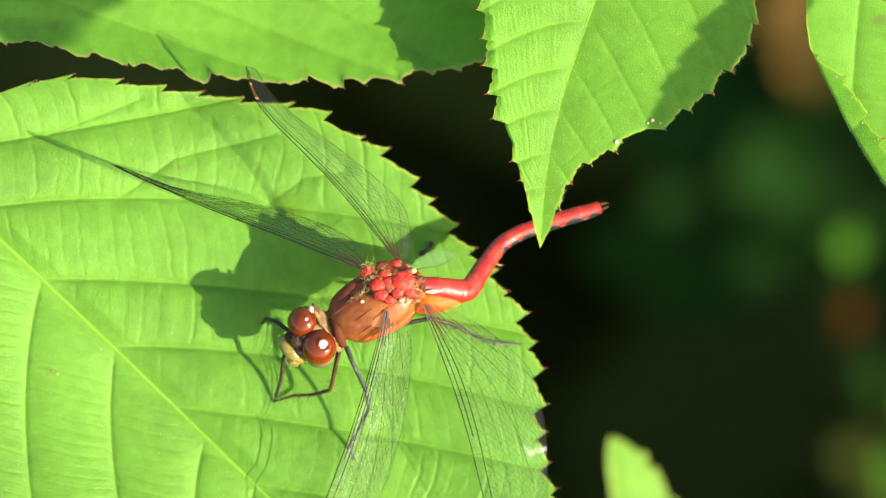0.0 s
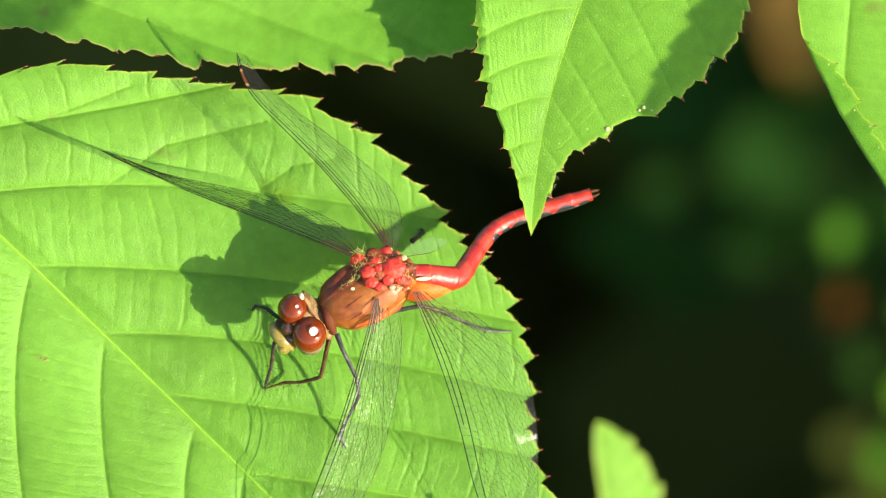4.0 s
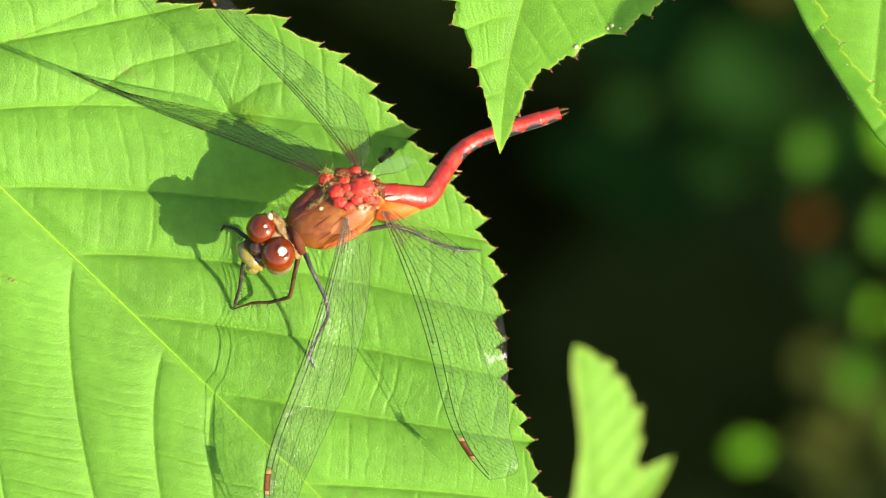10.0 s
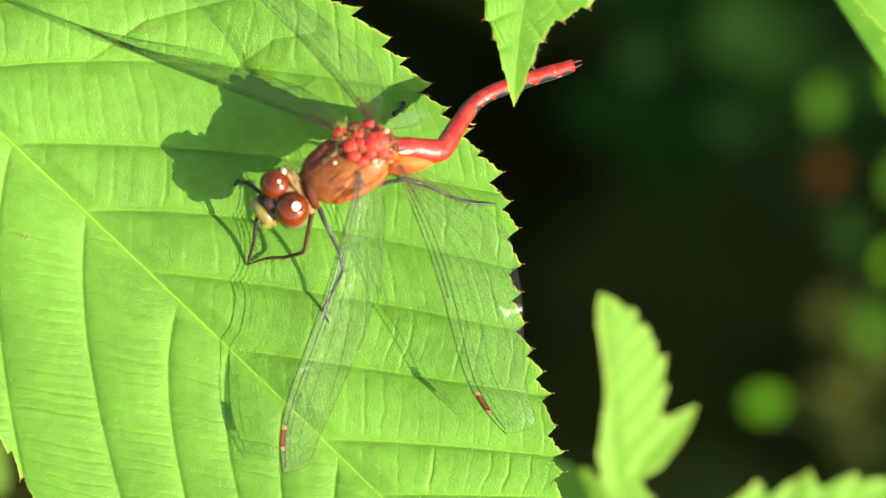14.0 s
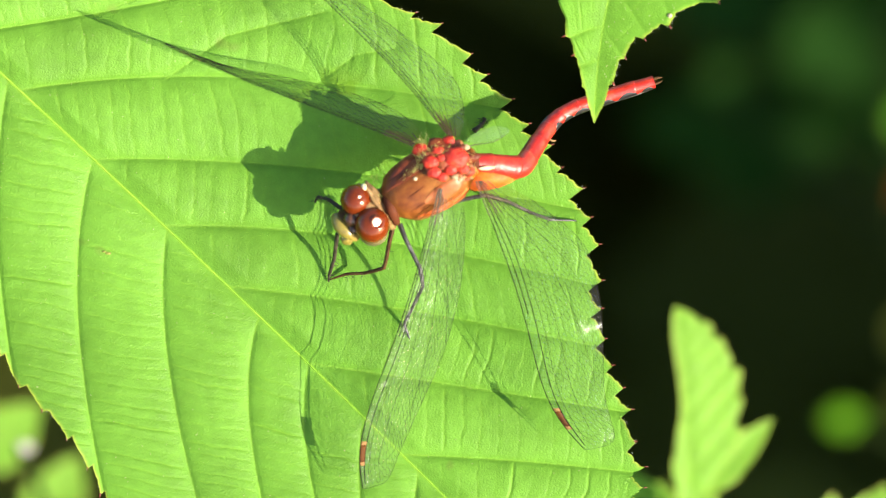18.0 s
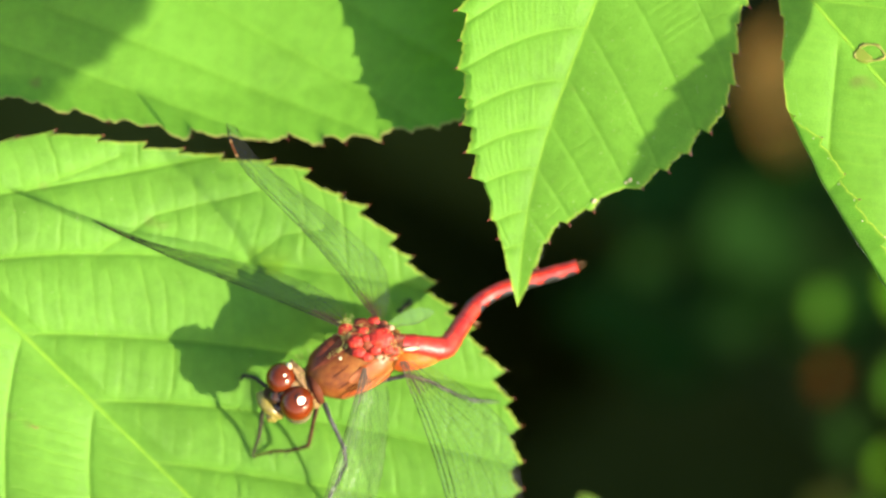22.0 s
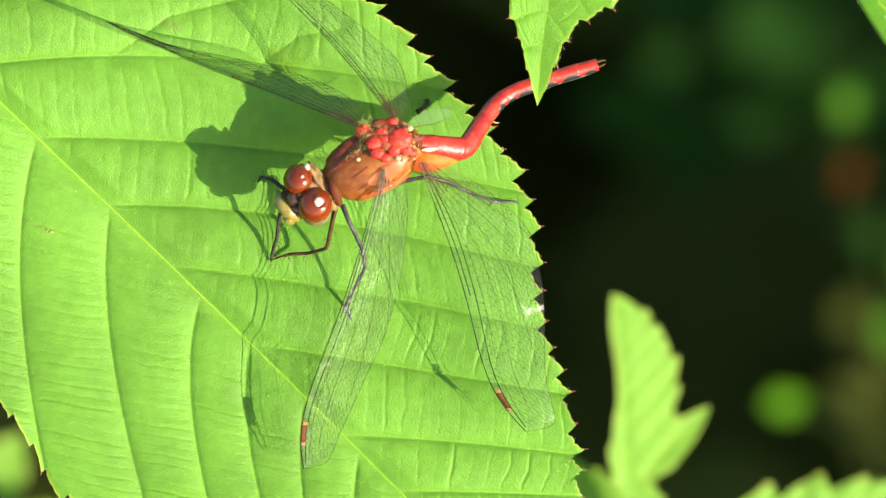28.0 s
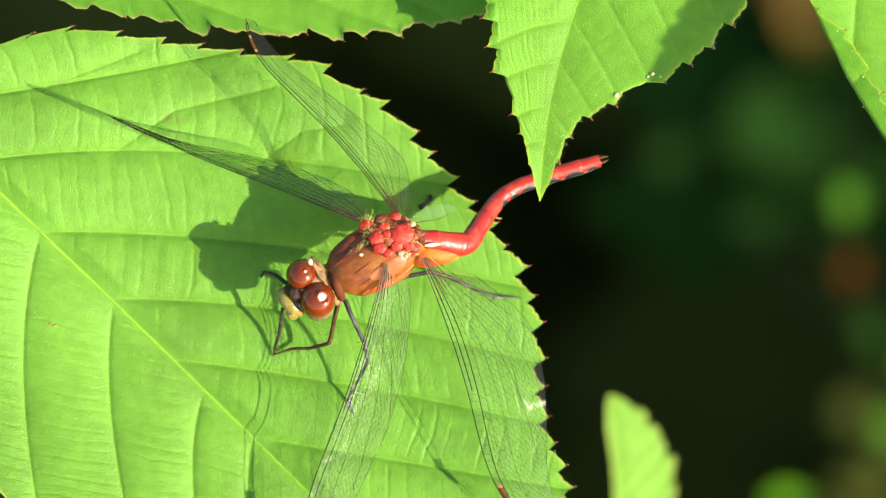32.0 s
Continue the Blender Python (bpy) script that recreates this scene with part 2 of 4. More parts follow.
STIGMA = skin("wing_spot", [(0.03, 0.010, 0.003), (0.10, 0.034, 0.006)], 0.6, 900, 0.1, spec=0.12)
PALE = skin("pale_joint", [(0.26, 0.15, 0.07), (0.42, 0.30, 0.16)], 0.5, 900, 0.3)
CREAM = skin("cream_plate", [(0.46, 0.34, 0.17), (0.62, 0.50, 0.32)], 0.35, 900, 0.1)
FILM = membrane_material("wing_film", 0.009)
FILM_LOBE = membrane_material("wing_lobe_film", 0.018)


# ---- builders ----
def pt(x, y, w):
    """A place in the subject space, in metres: x to the side, y down the view in 1/21 mm as they look from FAR, w in millimetres."""
    k = (1 - w / FAR) / UNIT * MM
    return Vector((x * k, -y * k, w * MM))


def thing(name, label, category, group="", kind=""):
    ob = new(name)
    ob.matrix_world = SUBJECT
    return tagged(ob, label, category, group, kind)


def part(name, mesh, material, parent, label=""):
    """Links a bmesh or a mesh as one object under a thing or a part."""
    if isinstance(mesh, bmesh.types.BMesh):
        data = bpy.data.meshes.new(name)
        mesh.to_mesh(data)
        mesh.free()
        mesh = data
    for face in mesh.polygons:
        face.use_smooth = True
    mesh.materials.clear()
    mesh.materials.append(material)
    ob = new(name, mesh)
    ob.parent = parent
    return tagged(ob, label) if label else ob


def curve_at(points, t):
    """A smooth run through the points, t from 0 to 1."""
    n = len(points) - 1
    s = min(max(t * n, 0), n - 1e-6)
    i = int(s)
    f = s - i
    a, b, c, d = points[max(i - 1, 0)], points[i], points[i + 1], points[min(i + 2, n)]
    return 0.5 * ((2 * b) + (c - a) * f + (2 * a - 5 * b + 4 * c - d) * f * f + (3 * b - a - 3 * c + d) * f * f * f)


def tube(points, radii, sides=10, steps=None, flat=1.0, side=None, bm=None):
    """A round body along the points with the radii (millimetres), its ends closed to a dome. flat squeezes it across side."""
    bm = bm or bmesh.new()
    steps = steps or 4 * len(points)
    rad = [Vector((r, 0, 0)) for r in radii]
    rings, up = [], side or Vector((0.03, 0.02, 1))
    for i in range(steps + 1):
        t = i / steps
        p = curve_at(points, t)
        ahead = (curve_at(points, min(1, t + 0.01)) - curve_at(points, max(0, t - 0.01))).normalized()
        a = ahead.cross(up).normalized()
        b = a.cross(ahead).normalized()
        r = max(curve_at(rad, t).x, 0.004) * MM
        rings.append([bm.verts.new(p + a * math.cos(k * math.tau / sides) * r + b * math.sin(k * math.tau / sides) * r * flat) for k in range(sides)])
    for q, r in zip(rings, rings[1:]):
        for k in range(sides):
            bm.faces.new((q[k], q[(k + 1) % sides], r[(k + 1) % sides], r[k]))
    bm.faces.new(rings[0][::-1])
    bm.faces.new(rings[-1])
    return bm


def blob(centre, sizes, axes=None, rough=0.0, rows=14, bm=None):
    """An egg shape of half-sizes in millimetres, turned by axes (three vectors), slightly uneven."""
    bm = bm or bmesh.new()
    axes = axes or (Vector((1, 0, 0)), Vector((0, 1, 0)), Vector((0, 0, 1)))
    made = bmesh.ops.create_uvsphere(bm, u_segments=rows * 2, v_segments=rows, radius=1.0)["verts"]
    for v in made:
        k = 1 + rough * noise.noise(v.co * 2.3 + centre * 900)
        v.co = centre + sum((ax * (c * s * MM * k) for ax, c, s in zip(axes, v.co, sizes)), Vector())
    return bm


def profile(stops, x):
    """Smooth values between a few stops (place, value)."""
    xs, ys = zip(*stops)
    i = int(np.searchsorted(xs, x, side="right")) - 1
    i = min(max(i, 0), len(xs) - 2)
    f = (x - xs[i]) / (xs[i + 1] - xs[i])
    d0 = (ys[i + 1] - ys[max(i - 1, 0)]) / (xs[i + 1] - xs[max(i - 1, 0)])
    d1 = (ys[min(i + 2, len(xs) - 1)] - ys[i]) / (xs[min(i + 2, len(xs) - 1)] - xs[i])
    h = xs[i + 1] - xs[i]
    return (2 * f**3 - 3 * f**2 + 1) * ys[i] + (f**3 - 2 * f**2 + f) * h * d0 + (3 * f**2 - 2 * f**3) * ys[i + 1] + (f**3 - f**2) * h * d1


class Leaf:
    """A toothed, quilted leaf from base to tip in the subject space. left and right: half-widths in mm along it; +y is left of the way from base to tip."""

    def __init__(self, base, tip, left, right, normal=(0, 0, 1), tooth=2.7, depth=0.9, quilt=0.45, fold=0.0, droop=0.0, arch=0.0,
                 bow=0.0, skew=1.0, first=0.05, gap=0.093, slant=1.0, curl=(0.0, 0.0), seed=0, wave=0.25, veins=None, even=(1.0, 1.0), bend=0.6, rung=1.9,
                 rag=0.0, twin=0.0, roll=None, sweep=0.013, groove=0.0, branches=(), pitch=None, ripple=0.05, rib=0.11, pale=(1.0, 1.0)):
        self.base, self.tip = base, tip
        self.size = (tip - base).length / MM
        self.x = (tip - base).normalized()
        n = Vector(normal)
        self.n = (n - self.x * n.dot(self.x)).normalized()
        self.y = self.n.cross(self.x)
        self.left, self.right = left, right
        self.depth = depth if isinstance(depth, tuple) else (depth, depth)
        self.quilt, self.droop, self.arch, self.bow, self.skew = quilt, droop, arch, bow, skew
        self.curl, self.seed, self.wave, self.even, self.bend, self.rung = curl, seed, wave, even, bend, rung
        self.rag, self.twin, self.roll, self.groove, self.branches, self.ripple, self.rib, self.pale = rag, twin, roll, groove, branches, ripple, rib, pale
        self.fold = fold if isinstance(fold, tuple) else (fold, fold)
        slant = slant if isinstance(slant, tuple) else (slant, slant)
        # teeth: their count along the margin
        self.marks = np.linspace(0, 1, 401)
        steps = np.interp(self.marks, *zip(*pitch)) if pitch else tooth * (1.6 - 0.95 * self.marks)
        self.counts = np.concatenate(([0.0], np.cumsum(self.size / 400 / (0.5 * (steps[1:] + steps[:-1])))))
        # side veins, each (start along the midrib, lean, bend): x = start + lean * y + bend * y * y
        run, a, step = [], first, gap
        while a < 1.0:
            run.append(a)
            a += step
            step *= 0.93
        self.veins = []
        for k in (0, 1):
            own = list(veins[k]) if veins else [(a + (0.012 if k else -0.012), slant[k], sweep * slant[k]) for a in run]
            gap = own[1][0] - own[0][0]
            own = [(own[0][0] - gap * i, own[0][1], own[0][2]) for i in range(6, 0, -1)] + own
            own += [(max(own[-1][0] + 0.06, 1.0) + 0.12 * i, own[-1][1], own[-1][2]) for i in range(4)]
            self.veins.append([(a * self.size, b, c) for a, b, c in own])

    def half(self, t, s):
        return max(profile(self.left if s > 0 else self.right, t), 0.02)

    def spot(self, x, y):
        """Height, vein share and panel place at x, y (mm, in the leaf)."""
        side = 1 if y > 0 else -1
        own = 0 if side > 0 else 1
        t, ay = x / self.size, abs(y)
        veins = self.veins[own]
        i, lo = 0, veins[0][0] + (veins[0][1] + veins[0][2] * ay) * ay
        hi = lo + 1.0
        for j in range(1, len(veins)):
            hi = veins[j][0] + (veins[j][1] + veins[j][2] * ay) * ay
            if hi > x:
                break
            if j < len(veins) - 1:
                i, lo = j, hi
        lean = veins[i][1] + 2 * veins[i][2] * ay
        slope = math.hypot(1, lean)
        f = min(max((x - lo) / max(hi - lo, 0.05), 0), 1)
        span = (hi - lo) / slope
        near = min(f, 1 - f) * span
        fade = min(1, ay / 1.4)
        puff = (1 - abs(2 * f - 1) ** 2.6) * self.quilt * self.even[own] * fade * min(1, span / 6)
        rung = self.rung * (0.85 if side < 0 else 1.1)
        along = (ay * slope + (x - lo) * lean / slope) / rung
        along += 0.85 * noise.noise(Vector((x * 0.11, y * 0.11, self.seed + i * 3.1))) + 0.13 * noise.noise(Vector((x * 0.8, y * 0.8, self.seed + i * 1.1)))
        along += 0.35 * (f - 0.45) * (1 if (i + own) % 2 else -1) + 0.25 * abs(f - 0.5) + 0.37 * i
        k = along % 1.0
        step = 0.15 + 1.5 * abs(noise.noise(Vector((math.floor(along + 0.5) * 3.3, i * 1.9 + side, self.seed))))
        off = min(k, 1 - k) * rung
        hold = fade * min(1, 7 * f * (1 - f))
        line = math.exp(-((off / 0.11) ** 2)) * step * hold
        ladder = self.ripple * (step * hold * (0.16 if side > 0 else 0.45) * (1 - abs(2 * k - 1) ** 3) + 0.5 * hold * noise.noise(Vector((along * 1.0, f * 1.5, i * 5.0 + own))) - 1.0 * line)
        ladder += 0.16 * self.ripple * noise.noise(Vector((x * 1.9, y * 1.9, self.seed + 8)))
        twig = 9.0
        for ax, ay0, bx, by in (self.branches if side > 0 else ()):
            f2 = min(max(((x - ax) * (bx - ax) + (y - ay0) * (by - ay0)) / ((bx - ax) ** 2 + (by - ay0) ** 2), 0), 1)
            twig = min(twig, math.hypot(x - ax - f2 * (bx - ax), y - ay0 - f2 * (by - ay0)))
        puff -= 0.18 * math.exp(-((twig / 0.8) ** 2)) * min(1, puff * 2 + 0.4) if twig < 4 else 0.0
        z = puff + ladder - self.groove * math.exp(-((min(near, twig) / 0.17) ** 2)) * fade + self.fold[own] * ay - 0.16 * self.quilt * math.exp(-((ay / 0.5) ** 2))
        z += self.arch * math.sin(math.pi * min(max(t, 0), 1)) - self.droop * t * t
        z += self.wave * noise.noise(Vector((x * 0.07, y * 0.07, self.seed + 3.7))) * min(1, ay / 4)
        rib = math.exp(-((ay / (self.rib * (1.2 - 0.6 * min(t, 1)))) ** 2))
        vein = max(rib, self.pale[own] * max(0.30 * line, 0.4 * math.exp(-((min(near, twig) / 0.09) ** 2)) * (1 - 0.5 * min(1, ay / 25))))
        return z, vein, (f, i)

    def bend_at(self, t):
        """The sideways bow of the midrib at t of its length."""
        t = min(max(t, 0.0), 1.0)
        return self.bow * (4 * t * (1 - t) if self.skew == 1.0 else math.sin(math.pi * t ** self.skew))

    def place(self, x, y, z):
        """From the leaf to the subject space, in metres."""
        t = x / self.size
        y = y + self.bend_at(t)
        return self.base + (self.x * x + self.y * y + self.n * z) * MM

    def phase(self, xi, s):
        """The count of teeth up to xi on one margin."""
        return float(np.interp(xi, self.marks, self.counts)) + 0.45 * noise.noise(Vector((xi * self.size * 0.3, s, self.seed))) + (0.37 if s > 0 else 0)

    def rim(self, xi, s, v):
        """x, y, z in the leaf, the tooth's rise and its size, at xi along it and v of the half-width."""
        h = self.half(xi, s)
        x = xi * self.size
        ph = self.phase(xi, s)
        k, big = ph % 1.0, 0.8 + (0.5 + 0.5 * self.twin) * noise.noise(Vector((math.floor(ph) * 1.7, s * 2.0, self.seed + 9)))
        rise = (0.80 * (k / 0.84) ** 0.5 + 0.34 * max(0, (k - 0.66) / 0.18) ** 1.8 if k < 0.84 else 1.14 * ((1 - k) / 0.16) ** 1.2) * big
        if self.twin:
            notch = 0.36 + 0.3 * abs(noise.noise(Vector((math.floor(ph) * 2.9, s, self.seed + 3))))
            rise += self.twin * (0.55 * noise.noise(Vector((ph * 1.3, s, self.seed + 5))) - 0.42 * math.exp(-(((k - notch) / (0.10 if k < notch else 0.035)) ** 2)) * big)
        zone = min(0.28 * h, 2.4)
        edge = max(0, 1 - (1 - v) * h / zone) ** 1.4
        amp = self.depth[0 if s > 0 else 1] * min(1, h / 4)
        y = v * h + (rise - 0.6) * amp * edge
        xx = x + rise * amp * 0.42 * edge
        if self.rag:
            y += self.rag * (noise.noise(Vector((x * 0.55, s, self.seed + 6))) + 0.5 * noise.noise(Vector((x * 1.7, s, self.seed + 7)))) * edge
        flap = 0.0
        if self.roll and s < 0:
            lift, long, t0, t1 = self.roll
            f = min(max((xi - t0) / (t1 - t0), 0), 1)
            long *= f * f * (3 - 2 * f)
            flap = max(0.0, y - (h - long)) if long > 0.05 else 0.0
        z, vein, _ = self.spot(xx, s * (y - flap))
        if flap:
            y = y - flap + 0.14 * math.sin(min(1, flap / 0.6) * 1.57) - flap * 0.92
            z += 0.25 * min(1, flap / 0.3) + lift * flap
        if self.curl[0 if s > 0 else 1]:
            uneven = 1 + (0.08 if self.rag else 0.9) * noise.noise(Vector((x * 0.22, s * 3, self.seed + 1.5))) + (0.0 if self.rag else 0.4) * noise.noise(Vector((x * 0.6, s * 3, self.seed)))
            uneven *= min(1, h / 9) ** 1.5
            z -= self.curl[0 if s > 0 else 1] * uneven * max(0, (v - self.bend) / (1 - self.bend)) ** 1.3
        z += 0.30 * self.quilt * noise.noise(Vector((x * 0.45, s * 5, self.seed + 2))) * edge
        if self.rag:
            z += self.rag * 0.25 * noise.noise(Vector((x * 0.4, s * 3, self.seed + 4))) * edge
        return xx, y, z, rise, big, vein, h

    def mesh(self, nx, ny, name, span=(0.0, 1.0)):
        verts, tips, veins, uvs = [], [], [], []
        xs = np.linspace(span[0], span[1], nx + 1)
        for xi in xs:
            for j in range(-ny, ny + 1):
                s = 1 if j >= 0 else -1
                v = abs(j) / ny
                v = 1 - (1 - v) ** 1.25
                xx, y, z, rise, big, vein, h = self.rim(xi, s, v)
                verts.append(self.place(xx, s * y, z))
                tips.append((0.7 if v > 0.995 else 0.0) + (0.5 * max(0, 1 - (1 - v) * h / 0.35)))
                veins.append(vein * 0.8)
                uvs.append(((xx * 0.7 + y * 0.7) * 0.75, (xx - y) * 0.10 + 31 * s))
        w = 2 * ny + 1
        faces = [(i * w + j, (i + 1) * w + j, (i + 1) * w + j + 1, i * w + j + 1) for i in range(nx) for j in range(w - 1)]
        data = bpy.data.meshes.new(name)
        data.from_pydata(verts, [], faces)
        for key, values in (("vein", veins), ("tip", tips)):
            data.attributes.new(key, "FLOAT", "POINT").data.foreach_set("value", np.array(values, dtype=np.float32))
        layer = data.uv_layers.new(name="UVMap")
        index = np.empty(len(data.loops), dtype=np.int32)
        data.loops.foreach_get("vertex_index", index)
        layer.data.foreach_set("uv", np.array(uvs, dtype=np.float32)[index].ravel())
        return data

    def midrib(self, radius, span=(0.02, 0.97)):
        """The midrib, a thin rounded cord along the leaf."""
        ts = [span[0] + (span[1] - span[0]) * i / 120 for i in range(121)]
        return tube([self.place(t * self.size, 0, self.spot(t * self.size, 1e-4)[0] + 0.1 * radius) for t in ts], [radius * (1.15 - 0.75 * t) for t in ts], 7, 120)

    def teeth(self, name, big=1.0, sides=(1, -1)):
        """The red points of the margin's teeth, as small cones."""
        bm = bmesh.new()
        for s in sides:
            last = None
            for i in range(20, 1980):
                n = math.floor(self.phase(i / 2000, s) + 0.18)
                if last is not None and n != last and self.half(i / 2000, s) > 1.2:
                    x, y, z, *_ = self.rim(i / 2000, s, 1.0)
                    xb, yb, zb, *_ = self.rim(i / 2000, s, 0.93)
                    p, q = self.place(x, s * y, z), self.place(xb, s * yb, zb)
                    out = ((p - q).normalized() + self.x * 0.7).normalized()
                    size = big * (0.7 + 0.6 * abs(noise.noise(Vector((n * 1.3, s, self.seed)))))
                    tube([p - out * 0.15 * MM, p + out * 0.12 * size * MM, p + out * 0.42 * size * MM], [0.13 * size, 0.10 * size, 0.02], 6, 4, bm=bm)
                last = n
        data = bpy.data.meshes.new(name)
        bm.to_mesh(data)
        bm.free()
        return data

    def fringe(self, count, seed, sides=(1, -1), v=1.0, tall=0.45):
        """Pairs of points for fine hairs that stand off the margin."""
        rng = random.Random(seed)
        pairs = []
        for _ in range(count):
            xi, s = rng.uniform(0.04, 0.97), rng.choice(sides)
            x, y, z, *_ = self.rim(xi, s, v)
            xb, yb, zb, *_ = self.rim(xi, s, v * 0.9)
            p, q = self.place(x, s * y, z), self.place(xb, s * yb, zb)
            way = (p - q).normalized() + Vector((rng.uniform(-0.6, 0.6), rng.uniform(-0.6, 0.6), rng.uniform(-0.2, 0.6)))
            pairs.append((p, p + way.normalized() * rng.uniform(0.4, 1.0) * tall * MM))
        return pairs

    def ground(self, u, v):
        """The height w in metres of the leaf at u, v (metres) of the subject space."""
        w = 0.0
        for _ in range(6):
            p = Vector((u, v, w)) - self.base
            x = p.dot(self.x) / MM
            z = self.spot(x, p.dot(self.y) / MM - self.bend_at(x / self.size))[0]
            gap = p.dot(self.n) - z * MM
            w -= gap / self.n.z
        return w


def strands(name, edges, radius, lift=None):
    """Thin three-sided rods along pairs of points, joined into one mesh."""
    verts, faces = [], []
    for p, q in edges:
        way = (q - p)
        if way.length < 1e-7:
            continue
        a = way.cross(Vector((0.31, 0.17, 0.93))).normalized() * radius * MM
        b = way.cross(a).normalized() * radius * MM
        k = len(verts)
        ring = [a, -a * 0.5 + b * 0.87, -a * 0.5 - b * 0.87]
        verts += [p + r for r in ring] + [q + r for r in ring]
        faces += [(k + i, k + (i + 1) % 3, k + 3 + (i + 1) % 3, k + 3 + i) for i in range(3)]
    data = bpy.data.meshes.new(name)
    data.from_pydata(verts, [], faces)
    return data


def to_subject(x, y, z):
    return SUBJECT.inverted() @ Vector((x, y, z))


# ---- ground and thicket ----
def build_ground():
    bm = bmesh.new()
    rng = random.Random(4)
    ring = [0.0, 0.15, 0.3, 0.5, 0.8, 1.2, 2, 4, 9, 25, 80, 300, 1500]
    loops = []
    for r in ring:
        loops.append([bm.verts.new((r * math.cos(k * math.tau / 48), 0.4 + r * math.sin(k * math.tau / 48),
                                    (0.02 * noise.noise(Vector((r * 3 * math.cos(k), r * 3 * math.sin(k), 0))) if 0 < r < 9 else 0))) for k in range(48)])
    for a, b in zip(loops, loops[1:]):
        for k in range(48):
            bm.faces.new((a[k], b[k], b[(k + 1) % 48], a[(k + 1) % 48]))
    bmesh.ops.remove_doubles(bm, verts=bm.verts, dist=1e-5)
    data = bpy.data.meshes.new("ground")
    bm.to_mesh(data)
    bm.free()
    data.materials.append(SOIL)
    for f in data.polygons:
        f.use_smooth = True
    tagged(new("ground", data), "dark shaded soil under the brambles", "ground", kind="structure")


def scatter(name, label, spots, material):
    """Many small folded leaves at spots (place in the world, size, way, tilt), as one mass."""
    verts, faces = [], []
    shape = [(0, 0, 0), (0.3, 0.2, 0.05), (0.62, 0.24, 0.05), (0.85, 0.12, 0.0), (1, 0, -0.06),
             (0.85, -0.12, 0.0), (0.62, -0.24, 0.05), (0.3, -0.2, 0.05), (0.3, 0, 0), (0.62, 0, 0.0), (0.85, 0, -0.02)]
    tri = [(0, 8, 1), (1, 8, 9, 2), (2, 9, 10, 3), (3, 10, 4), (0, 7, 8), (7, 6, 9, 8), (6, 5, 10, 9), (5, 4, 10)]
    for p, size, turn in spots:
        k = len(verts)
        verts += [Vector(p) + turn @ (Vector(c) * size) for c in shape]
        faces += [tuple(k + i for i in f) for f in tri]
    data = bpy.data.meshes.new(name)
    data.from_pydata(verts, [], faces)
    data.materials.append(material)
    for f in data.polygons:
        f.use_smooth = True
    return tagged(new(name, data), label, "thicket", kind="stuff")


def build_thicket():
    """A mound of brambles, 0.5 to 0.7 m high, open only round the leaf in the sun."""
    rng = random.Random(11)
    near, far, canes = [], [], []

    def crest(x, y):
        side = min(max((x - 0.05) / 0.25, 0), 1) * min(1, max(0, 0.75 - abs(y - 0.02)) / 0.3)
        away = math.hypot((x + 0.05) / 1.7, (y - 0.5) / 1.15) + 0.22 * noise.noise(Vector((x * 1.3, y * 1.3, 4.0)))
        edge = min(1, max(0, 1.0 - away) / 0.35)
        return edge * (0.47 + 0.36 * side + 0.10 * noise.noise(Vector((x * 2.5, y * 2.5, 1.0))))

    # sun paths left open through the added hedge, so chosen sprig leaves are lit
    ray = Vector((9.0, -3.6, 7.3)).normalized()
    gaps = [pt(x, y, w) for x, y, w in ((757, 432, -190), (862, -100, -205), (1012, -122, -195), (870, 20, -225), (1001, 36, -215), (979, 182, -205), (1057, 201, -200), (952, 290, -215), (1042, 373, -205), (770, -480, -250))]

    def free(p):
        q = SUBJECT.inverted() @ p
        if any((d - ray * d.dot(ray)).length < 0.024 and d.dot(ray) > -0.01 for d in (q - g for g in gaps)):
            return False
        u, v, w = q / MM
        return w < -300 or (u > 100 and w < 0.893 * u - 330) or (u < -130 and w < -120) or (abs(v) > 190 and w < -150 and u < 100)

    for box, count in (((0.08, 0.6, -0.45, 0.55), 5200), ((-0.5, 0.45, -0.05, 0.95), 4200), ((-1.9, 1.8, -0.75, 1.75), 8000)):
        made = 0
        while made < count:
            p = Vector((rng.uniform(*box[:2]), rng.uniform(*box[2:]), 0))
            top = crest(p.x, p.y)
            p.z = top * rng.uniform(0.05, 1.0) ** 0.6
            made += 1
            if top < 0.03 or not free(p):
                continue
            turn = Euler((rng.uniform(-0.9, 0.9), rng.uniform(-0.7, 0.7), rng.uniform(0, math.tau))).to_matrix()
            (near if p.x > 0.08 else far).append((p, rng.uniform(0.035, 0.075), turn))
    scatter("bramble_thicket", "dense bramble leaves, deep shade painted into their dark colour", far, LEAF_DEEP_SHADE)
    # hedge added out of view to block the sun from what lies behind
    scatter("bramble_hedge", "added bramble hedge out of view, keeps sun off the background", near, LEAF_DEEP_SHADE)
    for _ in range(90):
        x, y = rng.uniform(-1.6, 1.5), rng.uniform(-0.25, 1.35)
        a, reach = rng.uniform(0, math.tau), rng.uniform(0.15, 0.4)
        top = max(0.08, crest(x, y))
        run = [Vector((x + math.cos(a) * reach * k / 6, y + math.sin(a) * reach * k / 6, top * math.sin(math.pi * (0.03 + 0.6 * k / 6)))) for k in range(7)]
        if all(free(p) for p in run):
            canes += list(zip(run, run[1:]))
    data = strands("bramble_canes", canes, 2.2)
    data.materials.append(CANE)
    tagged(new("bramble_canes", data), "arching dark green bramble canes in the thicket", "thicket", kind="stuff")


